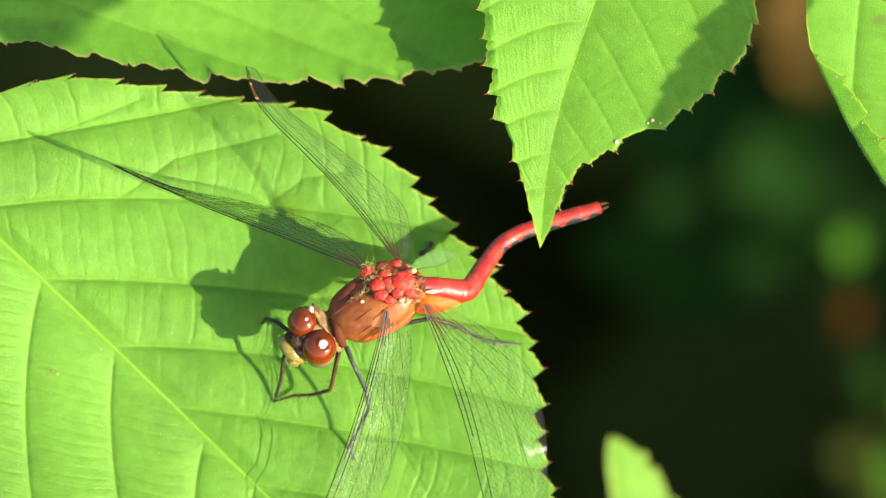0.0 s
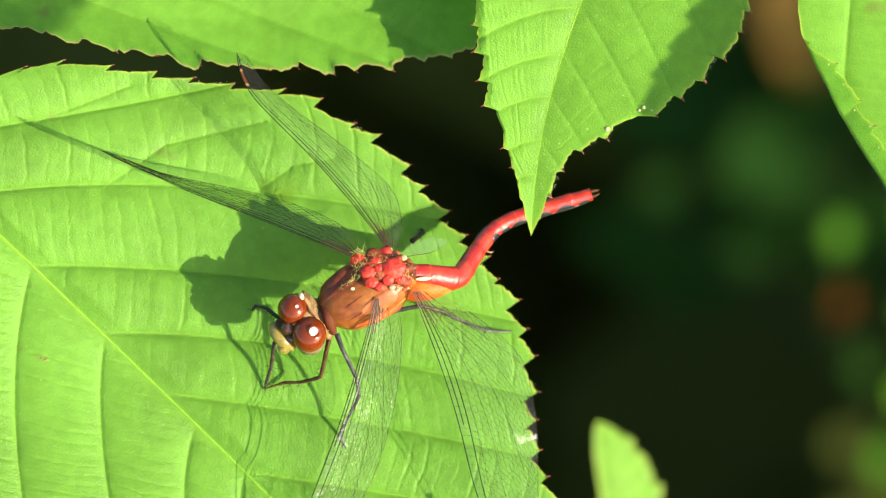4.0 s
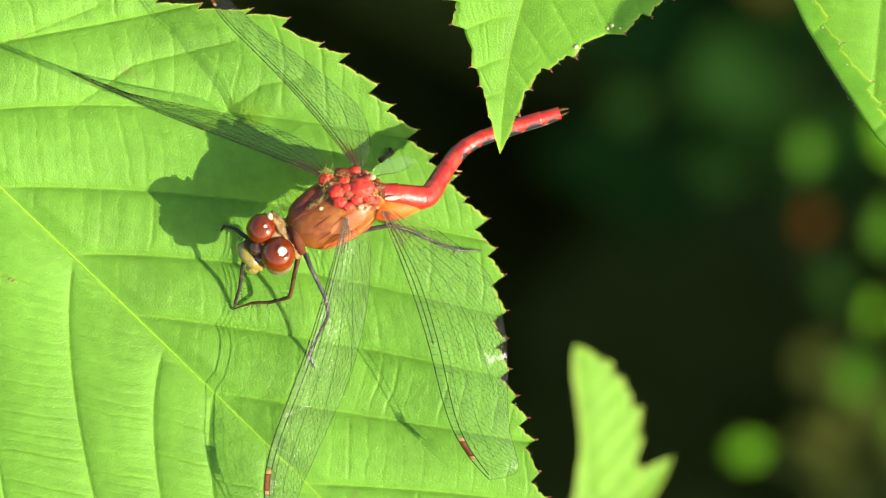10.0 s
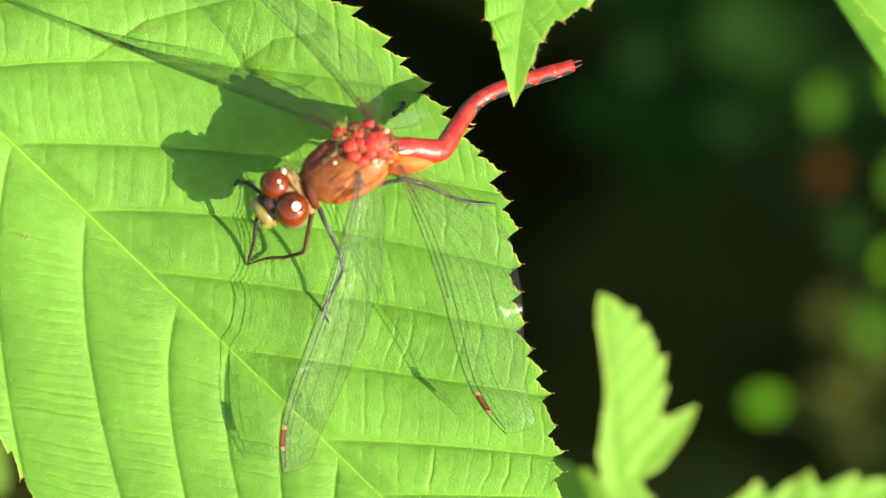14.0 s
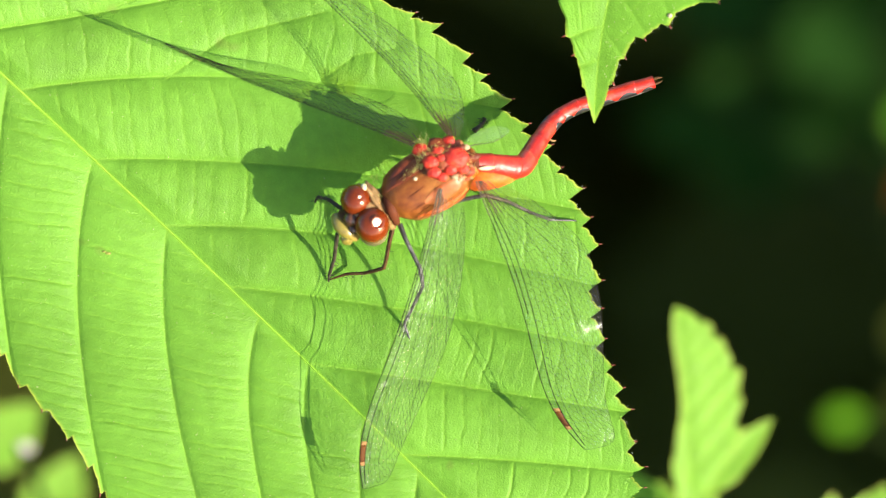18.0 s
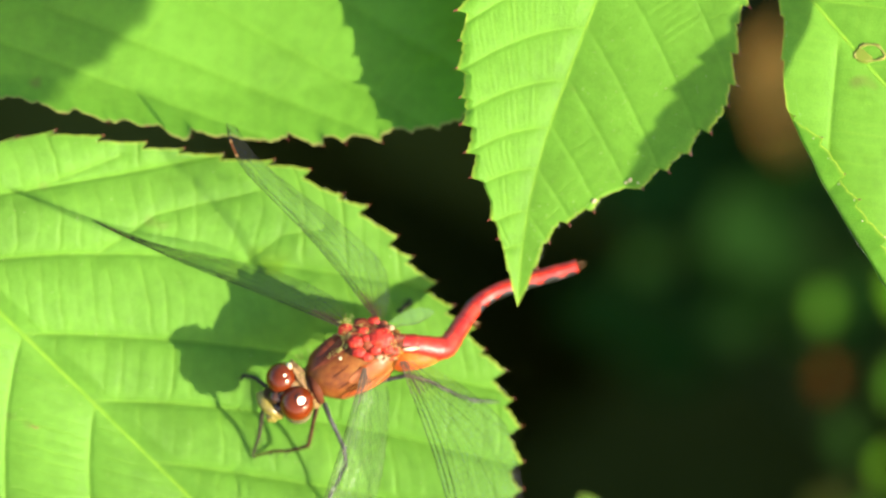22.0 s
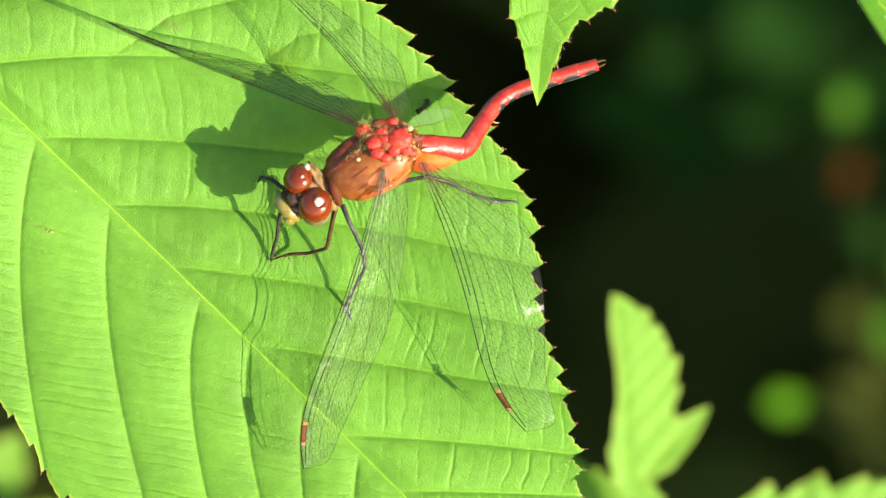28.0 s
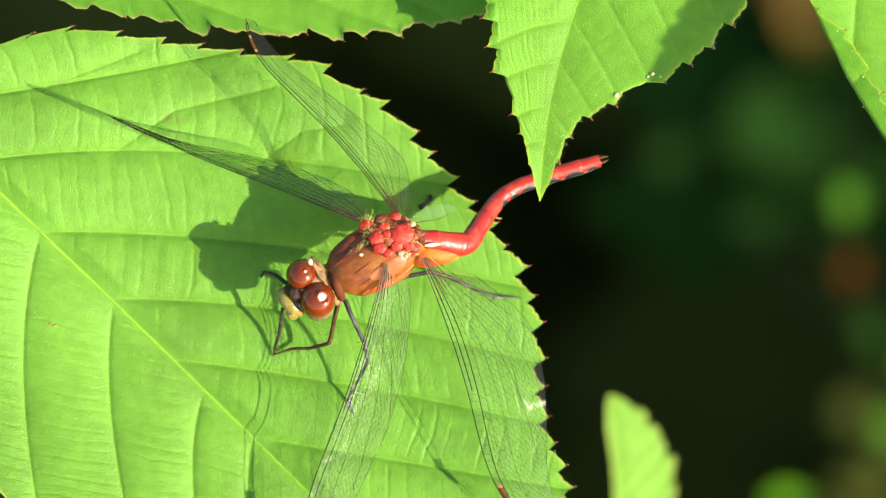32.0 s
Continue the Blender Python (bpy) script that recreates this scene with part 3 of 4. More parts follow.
# ---- the bramble leaves ----
MAIN = Leaf(pt(-900, -350, 5.1), pt(385, 915, -4.4),
            [(0, 0), (0.03, 1.5), (0.065, 6.6), (0.089, 9.0), (0.107, 11.8), (0.137, 14.9), (0.18, 17.5), (0.216, 19.8), (0.259, 22.4), (0.29, 24.5), (0.328, 26.7), (0.36, 27.2),
             (0.398, 28.0), (0.453, 28.0), (0.497, 27.5), (0.59, 26.9), (0.616, 25.9), (0.656, 24.2), (0.70, 20.6), (0.748, 18.0), (0.773, 17.0), (0.809, 15.0), (0.855, 11.9), (0.884, 8.8), (0.92, 6.2), (1.0, 0)],
            [(0, 0.2), (0.03, 4), (0.08, 9), (0.18, 13.8), (0.3, 16.9), (0.35, 18.1), (0.42, 18.6), (0.46, 19.3), (0.50, 20.4), (0.53, 19.6), (0.565, 17.0), (0.60, 15.7), (0.63, 15.8),
             (0.75, 12.8), (0.88, 8.0), (1.0, 0)],
            normal=(0.15, 0.0, 1), droop=-4.5, depth=(1.35, 0.75), twin=0.35, groove=0.08, quilt=0.30, even=(2.0, 1.3), arch=-0.4, bow=0.7, seed=1, rung=1.45, ripple=0.10,
            pitch=[(0, 2.4), (0.3, 3.1), (0.45, 2.8), (0.6, 2.2), (0.75, 1.9), (1, 1.4)],
            branches=[(21.5, 9.2, 22.6, 15.2), (22.6, 15.2, 27.2, 22.4), (30.9, 17.3, 31.6, 21.6), (31.6, 21.6, 33.6, 24.2), (13.4, 8.9, 17.0, 16.8)],
            veins=([(0.005, 0.75, 0.0), (0.073, 0.80, -0.003), (0.153, 0.74, 0.0146), (0.251, 1.01, 0.011), (0.346, 0.99, 0.0178), (0.431, 1.277, 0.009), (0.539, 1.396, 0.0004),
                    (0.667, 1.088, 0.0082), (0.744, 1.014, 0.0046), (0.80, 0.93, 0.0), (0.85, 0.9, 0.0), (0.90, 0.9, 0.0)],
                   [(0.04, 0.8, 0.01), (0.138, 0.62, 0.02), (0.251, 0.517, 0.0251), (0.350, 0.694, 0.0332), (0.474, 0.445, 0.049), (0.540, 0.615, 0.0562), (0.615, 0.62, 0.05),
                    (0.689, 0.70, 0.02), (0.748, 0.64, 0.02), (0.782, 0.85, 0.02), (0.84, 0.8, 0.02), (0.90, 0.8, 0.0)]))
UPPER = Leaf(pt(-1300, -500, 7.0), pt(500, -1000, -5.0),
             [(0, 0), (0.1, 6), (0.3, 13), (0.55, 17), (0.8, 13), (1, 0)],
             [(0, 0), (0.1, 3), (0.2, 5.8), (0.362, 11.6), (0.45, 15.7), (0.526, 18.6), (0.594, 20.6), (0.644, 21.9), (0.7, 22.4), (0.77, 22.6), (0.88, 17.0), (1.0, 0)],
             normal=(0.16, 0.10, 1), tooth=2.6, depth=0.6, twin=0.5, groove=0.04, quilt=0.16, even=(1.5, 2.6), rung=2.2, ripple=0.03, seed=2, curl=(0, -1.3), bend=0.76, rag=0.8,
             veins=([(0.1 + 0.13 * i, 0.95, 0.01) for i in range(7)],
                    [(0.08, 1.4, 0.0), (0.17, 1.4, 0.0), (0.268, 1.4, 0.0), (0.353, 1.33, 0.0), (0.48, 1.0, 0.0), (0.58, 0.95, 0.0), (0.68, 0.9, 0.0), (0.77, 0.9, 0.0), (0.85, 0.9, 0.0)]))
FRONT = Leaf(pt(620, -1150, 9.0), pt(316, -95, 5.0),
             [(0, 0), (0.08, 5), (0.2, 9.5), (0.4, 12.0), (0.46, 12.3), (0.55, 13.4), (0.597, 13.7), (0.628, 12.8), (0.686, 11.5), (0.762, 8.3), (0.781, 6.8), (0.814, 5.1), (0.861, 2.6), (0.907, 1.7), (0.96, 0.9), (1, 0)],
             [(0, 0), (0.08, 5), (0.2, 9.5), (0.4, 11.5), (0.589, 10.1), (0.639, 9.2), (0.745, 6.6), (0.815, 5.0), (0.852, 3.5), (0.897, 2.3), (0.926, 1.5), (0.967, 0.7), (1, 0)],
             normal=(0.05, 0.0, 1), pitch=[(0, 2.6), (1, 2.1)], depth=0.9, quilt=0.13, even=(0.7, 2.0), fold=(0.10, 0.12), twin=0.55, bow=-1.75, skew=2.3, rung=0.8, ripple=0.03, groove=0.05, seed=3,
             curl=(0.15, 0.3), bend=0.9, rib=0.09, pale=(0.25, 1.0),
             veins=([(0.06 + 0.12 * i, 0.75, 0.02) for i in range(4)] + [(0.53, 0.8, 0.02), (0.62, 0.8, 0.02), (0.70, 0.8, 0.03), (0.775, 0.8, 0.03), (0.85, 0.8, 0.03)],
                    [(0.1, 0.3, 0.05), (0.22, 0.3, 0.05), (0.33, 0.28, 0.055), (0.43, 0.26, 0.055), (0.533, 0.25, 0.055), (0.625, 0.24, 0.06), (0.706, 0.26, 0.065), (0.775, 0.3, 0.07), (0.845, 0.45, 0.07), (0.90, 0.5, 0.05)]))
RIGHT = Leaf(pt(658, -851, 8.5), pt(1438, 39, 8.5),
             [(0, 0), (0.2, 8), (0.5, 12), (0.8, 8), (1, 0)],
             [(0, 0), (0.1, 0.8), (0.18, 1.8), (0.23, 3.4), (0.27, 5.5), (0.30, 6.9), (0.34, 8.2), (0.39, 10.4), (0.43, 11.4), (0.5, 12.2), (0.57, 12.8), (0.66, 13.4), (0.8, 12.4), (1, 0)],
             normal=(0.05, -0.1, 1), tooth=2.7, depth=0.8, quilt=0.26, even=(1.0, 1.0), fold=0.10, seed=4, roll=(0.30, 2.2, 0.31, 0.42), twin=0.5, rung=1.1, ripple=0.035, groove=0.05,
             veins=([(0.1 + 0.13 * i, 1.05, 0.01) for i in range(7)], [(0.03, 0.85, 0.01), (0.155, 0.85, 0.01), (0.295, 0.9, 0.008), (0.44, 0.88, 0.008), (0.56, 0.9, 0.01), (0.67, 0.9, 0.01), (0.77, 0.9, 0.01), (0.86, 0.9, 0.0)]))
SIDE = Leaf(pt(1515, -300, 79.0), pt(1290, 325, 75.0), [(0, 0), (0.2, 8), (0.5, 11), (0.8, 6.5), (1, 0)], [(0, 0), (0.2, 8), (0.5, 10), (0.8, 5.5), (1, 0)],
            normal=(0.4, -0.1, 1), tooth=2.6, depth=0.8, quilt=0.4, gap=0.13, first=0.1, seed=6)


OVER = Leaf(pt(1816, -687, 37.0), pt(1331, 49, 37.0), [(0, 0), (0.1, 0.7), (0.5, 0.9), (0.75, 1.2), (0.9, 1.2), (1, 0)], [(0, 0), (0.1, 2.4), (0.5, 2.7), (0.75, 2.5), (0.9, 1.7), (1, 0)],
            normal=(0.2, -0.1, 1), tooth=3.6, depth=1.4, quilt=0.15, gap=0.13, first=0.1, seed=8)


def build_brambles():
    bush = thing("bramble_bush", "green bramble bush with toothed leaves in the sun", "bush")
    blades = {}
    for key, leaf, mesh, material, label, tips, cord in (
            ("main", MAIN, (820, 180), LEAF, "broad sunlit toothed leaf with pale veins", 0.55, 0.075),
            ("upper", UPPER, (260, 70), LEAF_UPPER, "toothed leaf partly in shade, with a ragged brown-rimmed edge", 0.4, 0.2),
            ("front", FRONT, (420, 90), LEAF_FRONT, "pointed toothed leaf with red tooth tips", 0.75, 0.045),
            ("right", RIGHT, (300, 80), LEAF_FRONT, "toothed leaf with its margin folded over", 0.4, 0.10)):
        ob = part("leaf", leaf.mesh(*mesh, "leaf"), material, bush, label)
        tagged(part("tooth_tip", leaf.teeth("tooth_tip", tips), TOOTH, ob), "small dark red tooth points", kind="stuff")
        part("midrib", leaf.midrib(cord), MIDRIB, ob, "pale yellow-green midrib")
        blades[key] = ob
    tagged(part("hair", strands("hair", FRONT.fringe(320, 2, (1,), 1.0, 0.3), 0.003), DOWN, blades["front"]), "fine pale hairs on the leaf margin", kind="stuff")
    tagged(part("hair", strands("hair", MAIN.fringe(420, 7, (1, -1), 1.0, 0.26), 0.004), DOWN, blades["main"]), "fine pale hairs on the leaf margin", kind="stuff")
    tagged(part("hair", strands("hair", RIGHT.fringe(260, 3, (-1,), 0.83, 0.25), 0.003), DOWN, blades["right"]), "fine pale hairs on the folded margin", kind="stuff")
    rng = random.Random(3)
    # dew sparkle on the front leaf: glints painted as cream specks
    glint = bmesh.new()
    for _ in range(150):
        x, y = rng.uniform(0.5, 0.93), rng.uniform(0.1, 0.95)
        x, y, z, *_ = FRONT.rim(x, 1, y)
        r = rng.uniform(0.016, 0.036)
        blob(FRONT.place(x, y, z + 0.01), (r, r, r), rows=4, bm=glint)
    tagged(part("glint", glint, CREAM, blades["front"]), "tiny dew specks, their sparkle put into a cream colour", kind="stuff")
    # the leaf's fine sparkle, put in as cream specks
    glint = bmesh.new()
    for _ in range(420):
        s = 1 if rng.random() < 0.4 else -1
        x, y, z, *_ = MAIN.rim(rng.uniform(0.15, 0.9), s, rng.uniform(0.03, 0.97))
        r = rng.uniform(0.015, 0.035)
        blob(MAIN.place(x, s * y, z + 0.01), (r, r, r), rows=4, bm=glint)
    tagged(part("glint", glint, CREAM, blades["main"]), "tiny pale specks painted as sparkle", kind="stuff")
    part("leaf", OVER.mesh(160, 14, "leaf"), LEAF, bush, "narrow toothed leaf nearer the light")
    part("leaf", SIDE.mesh(90, 24, "leaf"), LEAF, bush, "toothed leaf nearer the light")

    def drop(leaf, owner, x, y, sizes, material, name, label, lift=0.0):
        p = pt(x, y, leaf.base.z / MM)
        c = Vector((p.x, p.y, leaf.ground(p.x, p.y) + lift * MM))
        return part(name, blob(c, sizes, rough=0.4 if name == "scar" else 0.0, rows=8), material, blades[owner], label)

    # dew beads in opaque cream: the colour stands in for each drop's glint
    for x, y, big in ((452, -285, 0.20), (516, -323, 0.16), (508, -318, 0.11), (530, -318, 0.09)):
        drop(FRONT, "front", x, y, (big, big, big * 0.7), CREAM, "dew_drop", "tiny white glint of dew", 0.1)
    for i in range(9):
        x, y, z, *_ = RIGHT.rim(0.36 + 0.035 * i + rng.uniform(-0.01, 0.01), -1, rng.uniform(0.95, 1.0))
        big = rng.uniform(0.03, 0.07)
        part("dew_drop", blob(RIGHT.place(x, -y, z + 0.05), (big, big, big * 0.8), rows=8), CREAM, blades["right"], "tiny white glint of dew")
    for x, y, big in ((-544, 128, 0.2), (-551, 125, 0.14), (-168, 648, 0.4), (201, 616, 0.25), (-180, 655, 0.25)):
        drop(MAIN, "main", x, y, (big * 1.4, big * 0.6, 0.08), SCAR, "scar", "small yellow-brown scar")
    spot = drop(RIGHT, "right", 936, -550, (1.1, 0.75, 0.05), SCAR_DARK, "scar", "brown eaten spot beside the midrib")
    loop = [pt(936 + 25 * math.cos(a) * (1 + 0.16 * math.sin(3 * a)), -550 + 16 * math.sin(a) * (1 + 0.1 * math.cos(2 * a)), 0).xy for a in (k * math.tau / 16 for k in range(17))]
    part("rim", tube([Vector((*q, RIGHT.ground(*q))) for q in loop], [0.09 + 0.04 * (k % 3) for k in range(17)], 8, 48), SCAR, spot, "tan rim of the eaten spot")
    foot = to_subject(-0.12, 0.42, 0.0)
    fork = pt(-1500, -620, -30)
    part("cane", tube([foot, foot.lerp(fork, 0.5) + Vector((-0.03, 0.01, 0.0)), fork, fork + Vector((-0.02, 0.05, 0.02))], [4.0, 3.2, 2.4, 1.2], 10), CANE, bush, "green thorny cane")
    for leaf in (MAIN, UPPER):
        part("petiole", tube([fork, fork.lerp(leaf.base, 0.6) + Vector((0, 0, -0.002)), leaf.base, leaf.base + leaf.x * 0.004], [1.1, 0.8, 0.6, 0.2], 8), CANE, bush)
    fork = pt(1250, -1700, -30)
    foot = to_subject(0.45, 0.9, 0.0)
    part("cane", tube([foot, foot.lerp(fork, 0.5) + Vector((0.03, 0.02, 0.0)), fork, fork + Vector((-0.02, 0.06, 0.02))], [4.0, 3.2, 2.4, 1.2], 10), CANE, bush, "green thorny cane")
    for leaf in (FRONT, RIGHT, SIDE):
        part("petiole", tube([fork, fork.lerp(leaf.base, 0.6) + Vector((0, 0.004, -0.002)), leaf.base, leaf.base + leaf.x * 0.004], [1.1, 0.8, 0.6, 0.2], 8), CANE, bush)


def lobe(base, tip, wide, seed, tooth=4.0, depth=1.6, normal=(0.2, 0, 1), quilt=0.6):
    side = [(0, 0.4), (0.12, wide * 0.55), (0.35, wide), (0.6, wide * 0.9), (0.85, wide * 0.45), (1, 0)]
    return Leaf(base, tip, side, side, normal=normal, tooth=tooth, depth=depth, quilt=quilt, first=0.1, gap=0.16, slant=0.9, seed=seed)


def build_shoot():
    shoot = thing("bramble_shoot", "pale green young bramble shoot with lobed leaves", "shoot")
    w = -50
    joint = pt(500, 800, w - 2)
    blades = [Leaf(pt(474, 612, w), pt(446, 236, w + 3), [(0, 0.5), (0.11, 1.2), (0.22, 1.5), (0.35, 1.0), (0.5, 0.3), (0.65, 0.2), (0.8, 0.4), (0.92, 0.4), (1, 0)],
                   [(0, 0.5), (0.11, 1.5), (0.3, 4.3), (0.42, 5.2), (0.54, 5.4), (0.70, 5.0), (0.86, 3.3), (0.95, 1.6), (1, 0)], normal=(0.2, 0, 1), tooth=2.6, depth=1.2, twin=0.6, quilt=0.5, gap=0.15, slant=0.9, seed=21),
              lobe(pt(474, 575, w), pt(619, 434, w), 1.6, 22, 4.0, 0.6),
              lobe(pt(470, 720, w - 3), pt(352, 520, w - 6), 3.4, 23, 4.0, 1.2),
              lobe(pt(470, 790, w - 6), pt(990, 572, w - 8), 5.0, 24, 4.6, 2.2),
              lobe(pt(500, 700, w), pt(490, 540, w), 2.4, 25, 4.0, 1.0)]
    for b in blades:
        part("leaf", b.mesh(70, 16, "leaf"), LEAF_PALE, shoot)
    foot = to_subject(0.10, 0.25, 0.0)
    part("stem", tube([foot, foot.lerp(joint, 0.55) + Vector((0.01, -0.004, 0)), joint, pt(505, 640, w - 1)], [2.2, 1.6, 1.0, 0.5], 8), CANE, shoot)
    return shoot


def build_sprigs():
    """Plants deep behind, on their own stems."""
    def sprig(name, label, foot, leaves, material, rise=-0.012):
        ob = thing(name, label, "plant", "plants behind")
        ground = to_subject(*foot, 0.0)
        hub = sum((pt(x, y, w) for x, y, w, *_ in leaves), Vector()) / len(leaves) + Vector((0, rise, -0.015))
        part("stem", tube([ground, ground.lerp(hub, 0.5) + Vector((0.01, 0.006, 0)), hub], [1.2, 0.9, 0.5], 7), STEM, ob)
        for i, (x, y, w, size, turn, *own) in enumerate(leaves):
            c = pt(x, y, w)
            a = radians(turn)
            way = Vector((math.cos(a), math.sin(a), 0.1)) * size * 0.5 * MM
            b = lobe(c - way, c + way, size * 0.32, 40 + i, 3.0, 0.6)
            part("leaf", b.mesh(26, 7, "leaf"), own[0] if own else material, ob)
            part("petiole", tube([hub, hub.lerp(c - way, 0.5) + Vector((0, 0.002, -0.002)), c - way], [0.5, 0.4, 0.3], 6), STEM, ob)

    # lit and darkened leaf colours mixed on one sprig, as painted light and shade
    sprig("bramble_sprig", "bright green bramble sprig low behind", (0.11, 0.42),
          [(757, 430, -190, 3.9, 10, LEAF_FAR), (979, 182, -205, 2.8, 80, LEAF_FAR), (1057, 201, -200, 3.6, 60, LEAF_FAR), (952, 290, -215, 6, 70), (1042, 373, -205, 5, 40), (906, 133, -230, 4.5, 100, LEAF_SHADE),
           (900, 270, -235, 7, 10, LEAF_DEEP_SHADE), (1000, 450, -225, 8, 30, LEAF_DEEP_SHADE), (870, 430, -235, 7, 150, LEAF_DEEP_SHADE), (1080, 300, -230, 9, 90, LEAF_DEEP_SHADE), (960, 370, -240, 9, 20, LEAF_DEEP_SHADE), (1080, 500, -220, 9, 110, LEAF_DEEP_SHADE), (920, 480, -230, 7, 60, LEAF_DEEP_SHADE)], LEAF_HALF_SHADE)
    sprig("bramble_sprig", "green bramble sprig behind, shade painted into most leaf colours", (0.13, 0.52),
          [(862, -100, -205, 4.0, 90, LEAF_HALF_SHADE), (545, -178, -260, 5, 30, LEAF_SHADE), (1012, -122, -195, 5.5, 130, LEAF_FAR), (1050, -85, -195, 4, 130, LEAF_FAR), (1001, 36, -215, 4.5, 80), (700, -60, -260, 6, 10, LEAF_SHADE)], LEAF_HALF_SHADE)
    rng = random.Random(8)
    # these leaves get their dimness from the darkened leaf colour
    sprig("bramble_sprig", "bramble sprig behind, its green darkened as painted shade", (0.2, 0.7),
          [(rng.uniform(430, 1100), rng.uniform(-600, -60), rng.uniform(-330, -250), rng.uniform(9, 19), rng.uniform(0, 180)) for _ in range(34)], LEAF_SHADE, 0.05)
    sprig("dry_sprig", "withered brown leaves on a stem behind", (0.15, 0.8),
          [(768, -520, -250, 10, 80), (790, -430, -260, 8, 100), (800, -350, -262, 6, 70, LEAF_HALF_SHADE), (870, 20, -225, 3.5, 70, RUST)], LEAF_DEAD, 0.05)
    sprig("flowering_sprig", "pale flowers and leaves low behind", (-0.06, 0.3),
          [(-560, 650, -90, 7, 20), (-470, 668, -95, 8, 160), (-545, 640, -80, 2.2, 40, LEAF_WHITE), (-500, 655, -80, 2.0, 100, LEAF_WHITE),
           (-690, 470, -80, 1.6, 0, LEAF_WHITE), (-730, 450, -95, 9, 40), (-640, 560, -100, 9, 60)], LEAF_PALE)


# ---- the dragonfly ----
def on_leaf(x, y, lift=0.15):
    p = pt(x, y, 0)
    return Vector((p.x, p.y, MAIN.ground(p.x, p.y) + lift * MM))


def wing(fly, label, root, tip, chord, hind, stigma=(0.845, 0.925), bend=0.0, seed=0, end=None, net=0.0125, turn=1.0, thick=1.0, crimp=0.0, cell=0.42, taper=0.0):
    """A clear wing: leading edge from root to tip, chord towards the trailing edge."""
    size = (tip - root).length / MM
    wide = chord.length / MM
    first, last = chord.normalized(), (end or chord).normalized()
    n = (tip - root).cross(chord).normalized()
    if n.z < 0:
        n = -n
    if hind:
        shape = [(0, 0.22), (0.1, 0.62), (0.25, 1.0), (0.42, 1.0), (0.6, 0.90), (0.8, 0.72), (0.92, 0.58), (0.97, 0.46), (0.99, 0.34), (1.0, 0.17)]
    else:
        shape = [(0, 0.28), (0.06, 0.55), (0.2, 0.78), (0.4, 0.95), (0.6, 1.0), (0.8, 0.88), (0.92, 0.68), (0.97, 0.53), (0.99, 0.39), (1.0, 0.20)]

    def at(s, c):
        back = first.lerp(last, min(1, s * turn)).normalized()
        lead = root.lerp(tip, s) - back * 1.35 * math.sin(math.pi * s ** 3) * MM
        d = profile(shape, s) * wide * c * (1 - taper * s)
        pleat = 0.05 * math.cos(c * 38) * math.exp(-c * 3) * (1 - s) + bend * c * c
        pleat += 0.05 * noise.noise(Vector((s * 7, c * 3, seed))) - crimp * max(0, (c - 0.62) / 0.38) ** 1.5 * math.exp(-(((s - 0.56) / 0.05) ** 2))
        return lead + back * d * MM + n * pleat * MM

    nx, ny = 90, 26
    verts = [at(i / nx, j / ny) for i in range(nx + 1) for j in range(ny + 1)]
    faces = [(i * (ny + 1) + j, (i + 1) * (ny + 1) + j, (i + 1) * (ny + 1) + j + 1, i * (ny + 1) + j + 1) for i in range(nx) for j in range(ny)]
    data = bpy.data.meshes.new("wing")
    data.from_pydata(verts, [], faces)
    reach = 0.17 if hind else 0.09
    amber = [min(1.0, max(0, 1 - i / nx / reach) * (1.3 - 0.6 * j / ny)) for i in range(nx + 1) for j in range(ny + 1)]
    data.attributes.new("root", "FLOAT", "POINT").data.foreach_set("value", np.array(amber, dtype=np.float32))
    film = part("wing", data, FILM, fly, label)

    # long veins, (chord share at the root, at the end, end along the wing, slim, bulge)
    main, thin, fine, warm = [], [], [], []
    runs = [(0.0, 0.0, 1.0, 0, 0.0), (0.06, 0.06, 0.5, 0, 0.0), (0.13, 0.125, 0.985, 0, 0.0), (0.15, 0.24, 0.96, 1, 0.03), (0.20, 0.50, 0.92, 1, 0.06), (0.26, 0.86, 0.76, 1, 0.07),
            (0.36, 0.98, 0.52, 1, 0.05), (0.55, 0.99, 0.30, 1, 0.02)]
    lines = []
    for c0, c1, stop, slim, bulge in runs:
        lines.append((c0, c1, stop, bulge))
        pts = []
        for i in range(49):
            f = i / 48
            pts.append(at(0.01 + (stop - 0.01) * f, c0 + (c1 - c0) * f ** 1.5 + bulge * math.sin(f * 3.1)))
        seg = list(zip(pts, pts[1:]))
        warm += seg[:6]
        (thin if slim else main).extend(seg[6:])
    rim = [at(s / 90, 1.0) for s in range(91)]
    rim += [at(1.0, 1 - c / 6) for c in range(1, 7)]
    thin += list(zip(rim[8:], rim[9:]))
    # cross veins in front, one row of cells
    rng = random.Random(seed)
    for i in range(34):
        s = 0.05 + 0.92 * (i + rng.uniform(-0.2, 0.2)) / 34
        fine.append((at(s, 0.003), at(s + 0.004, 0.126)))
        fine.append((at(s + 0.01, 0.126), at(s + 0.02, 0.126 + 0.05 + 0.05 * s)))
    # the net of cells behind
    cols, rows = int(size / (cell * 0.87)) + 2, int(wide * 1.2 / (cell * 0.99)) + 3
    nodes = {}

    def node(i, j):
        key = (i, j)
        if key not in nodes:
            small = 1.25 - 0.45 * min(1, j * cell / wide)
            x = (i * 0.87 + rng.uniform(-0.26, 0.26)) * cell
            y = (j * 1.5 + (0.25 if (i + j) % 2 else -0.25) + rng.uniform(-0.2, 0.2)) * cell * 0.66 * small
            s = (x + y * 0.35) / size
            if 0.07 < s < 0.99:
                c = y / (profile(shape, s) * wide)
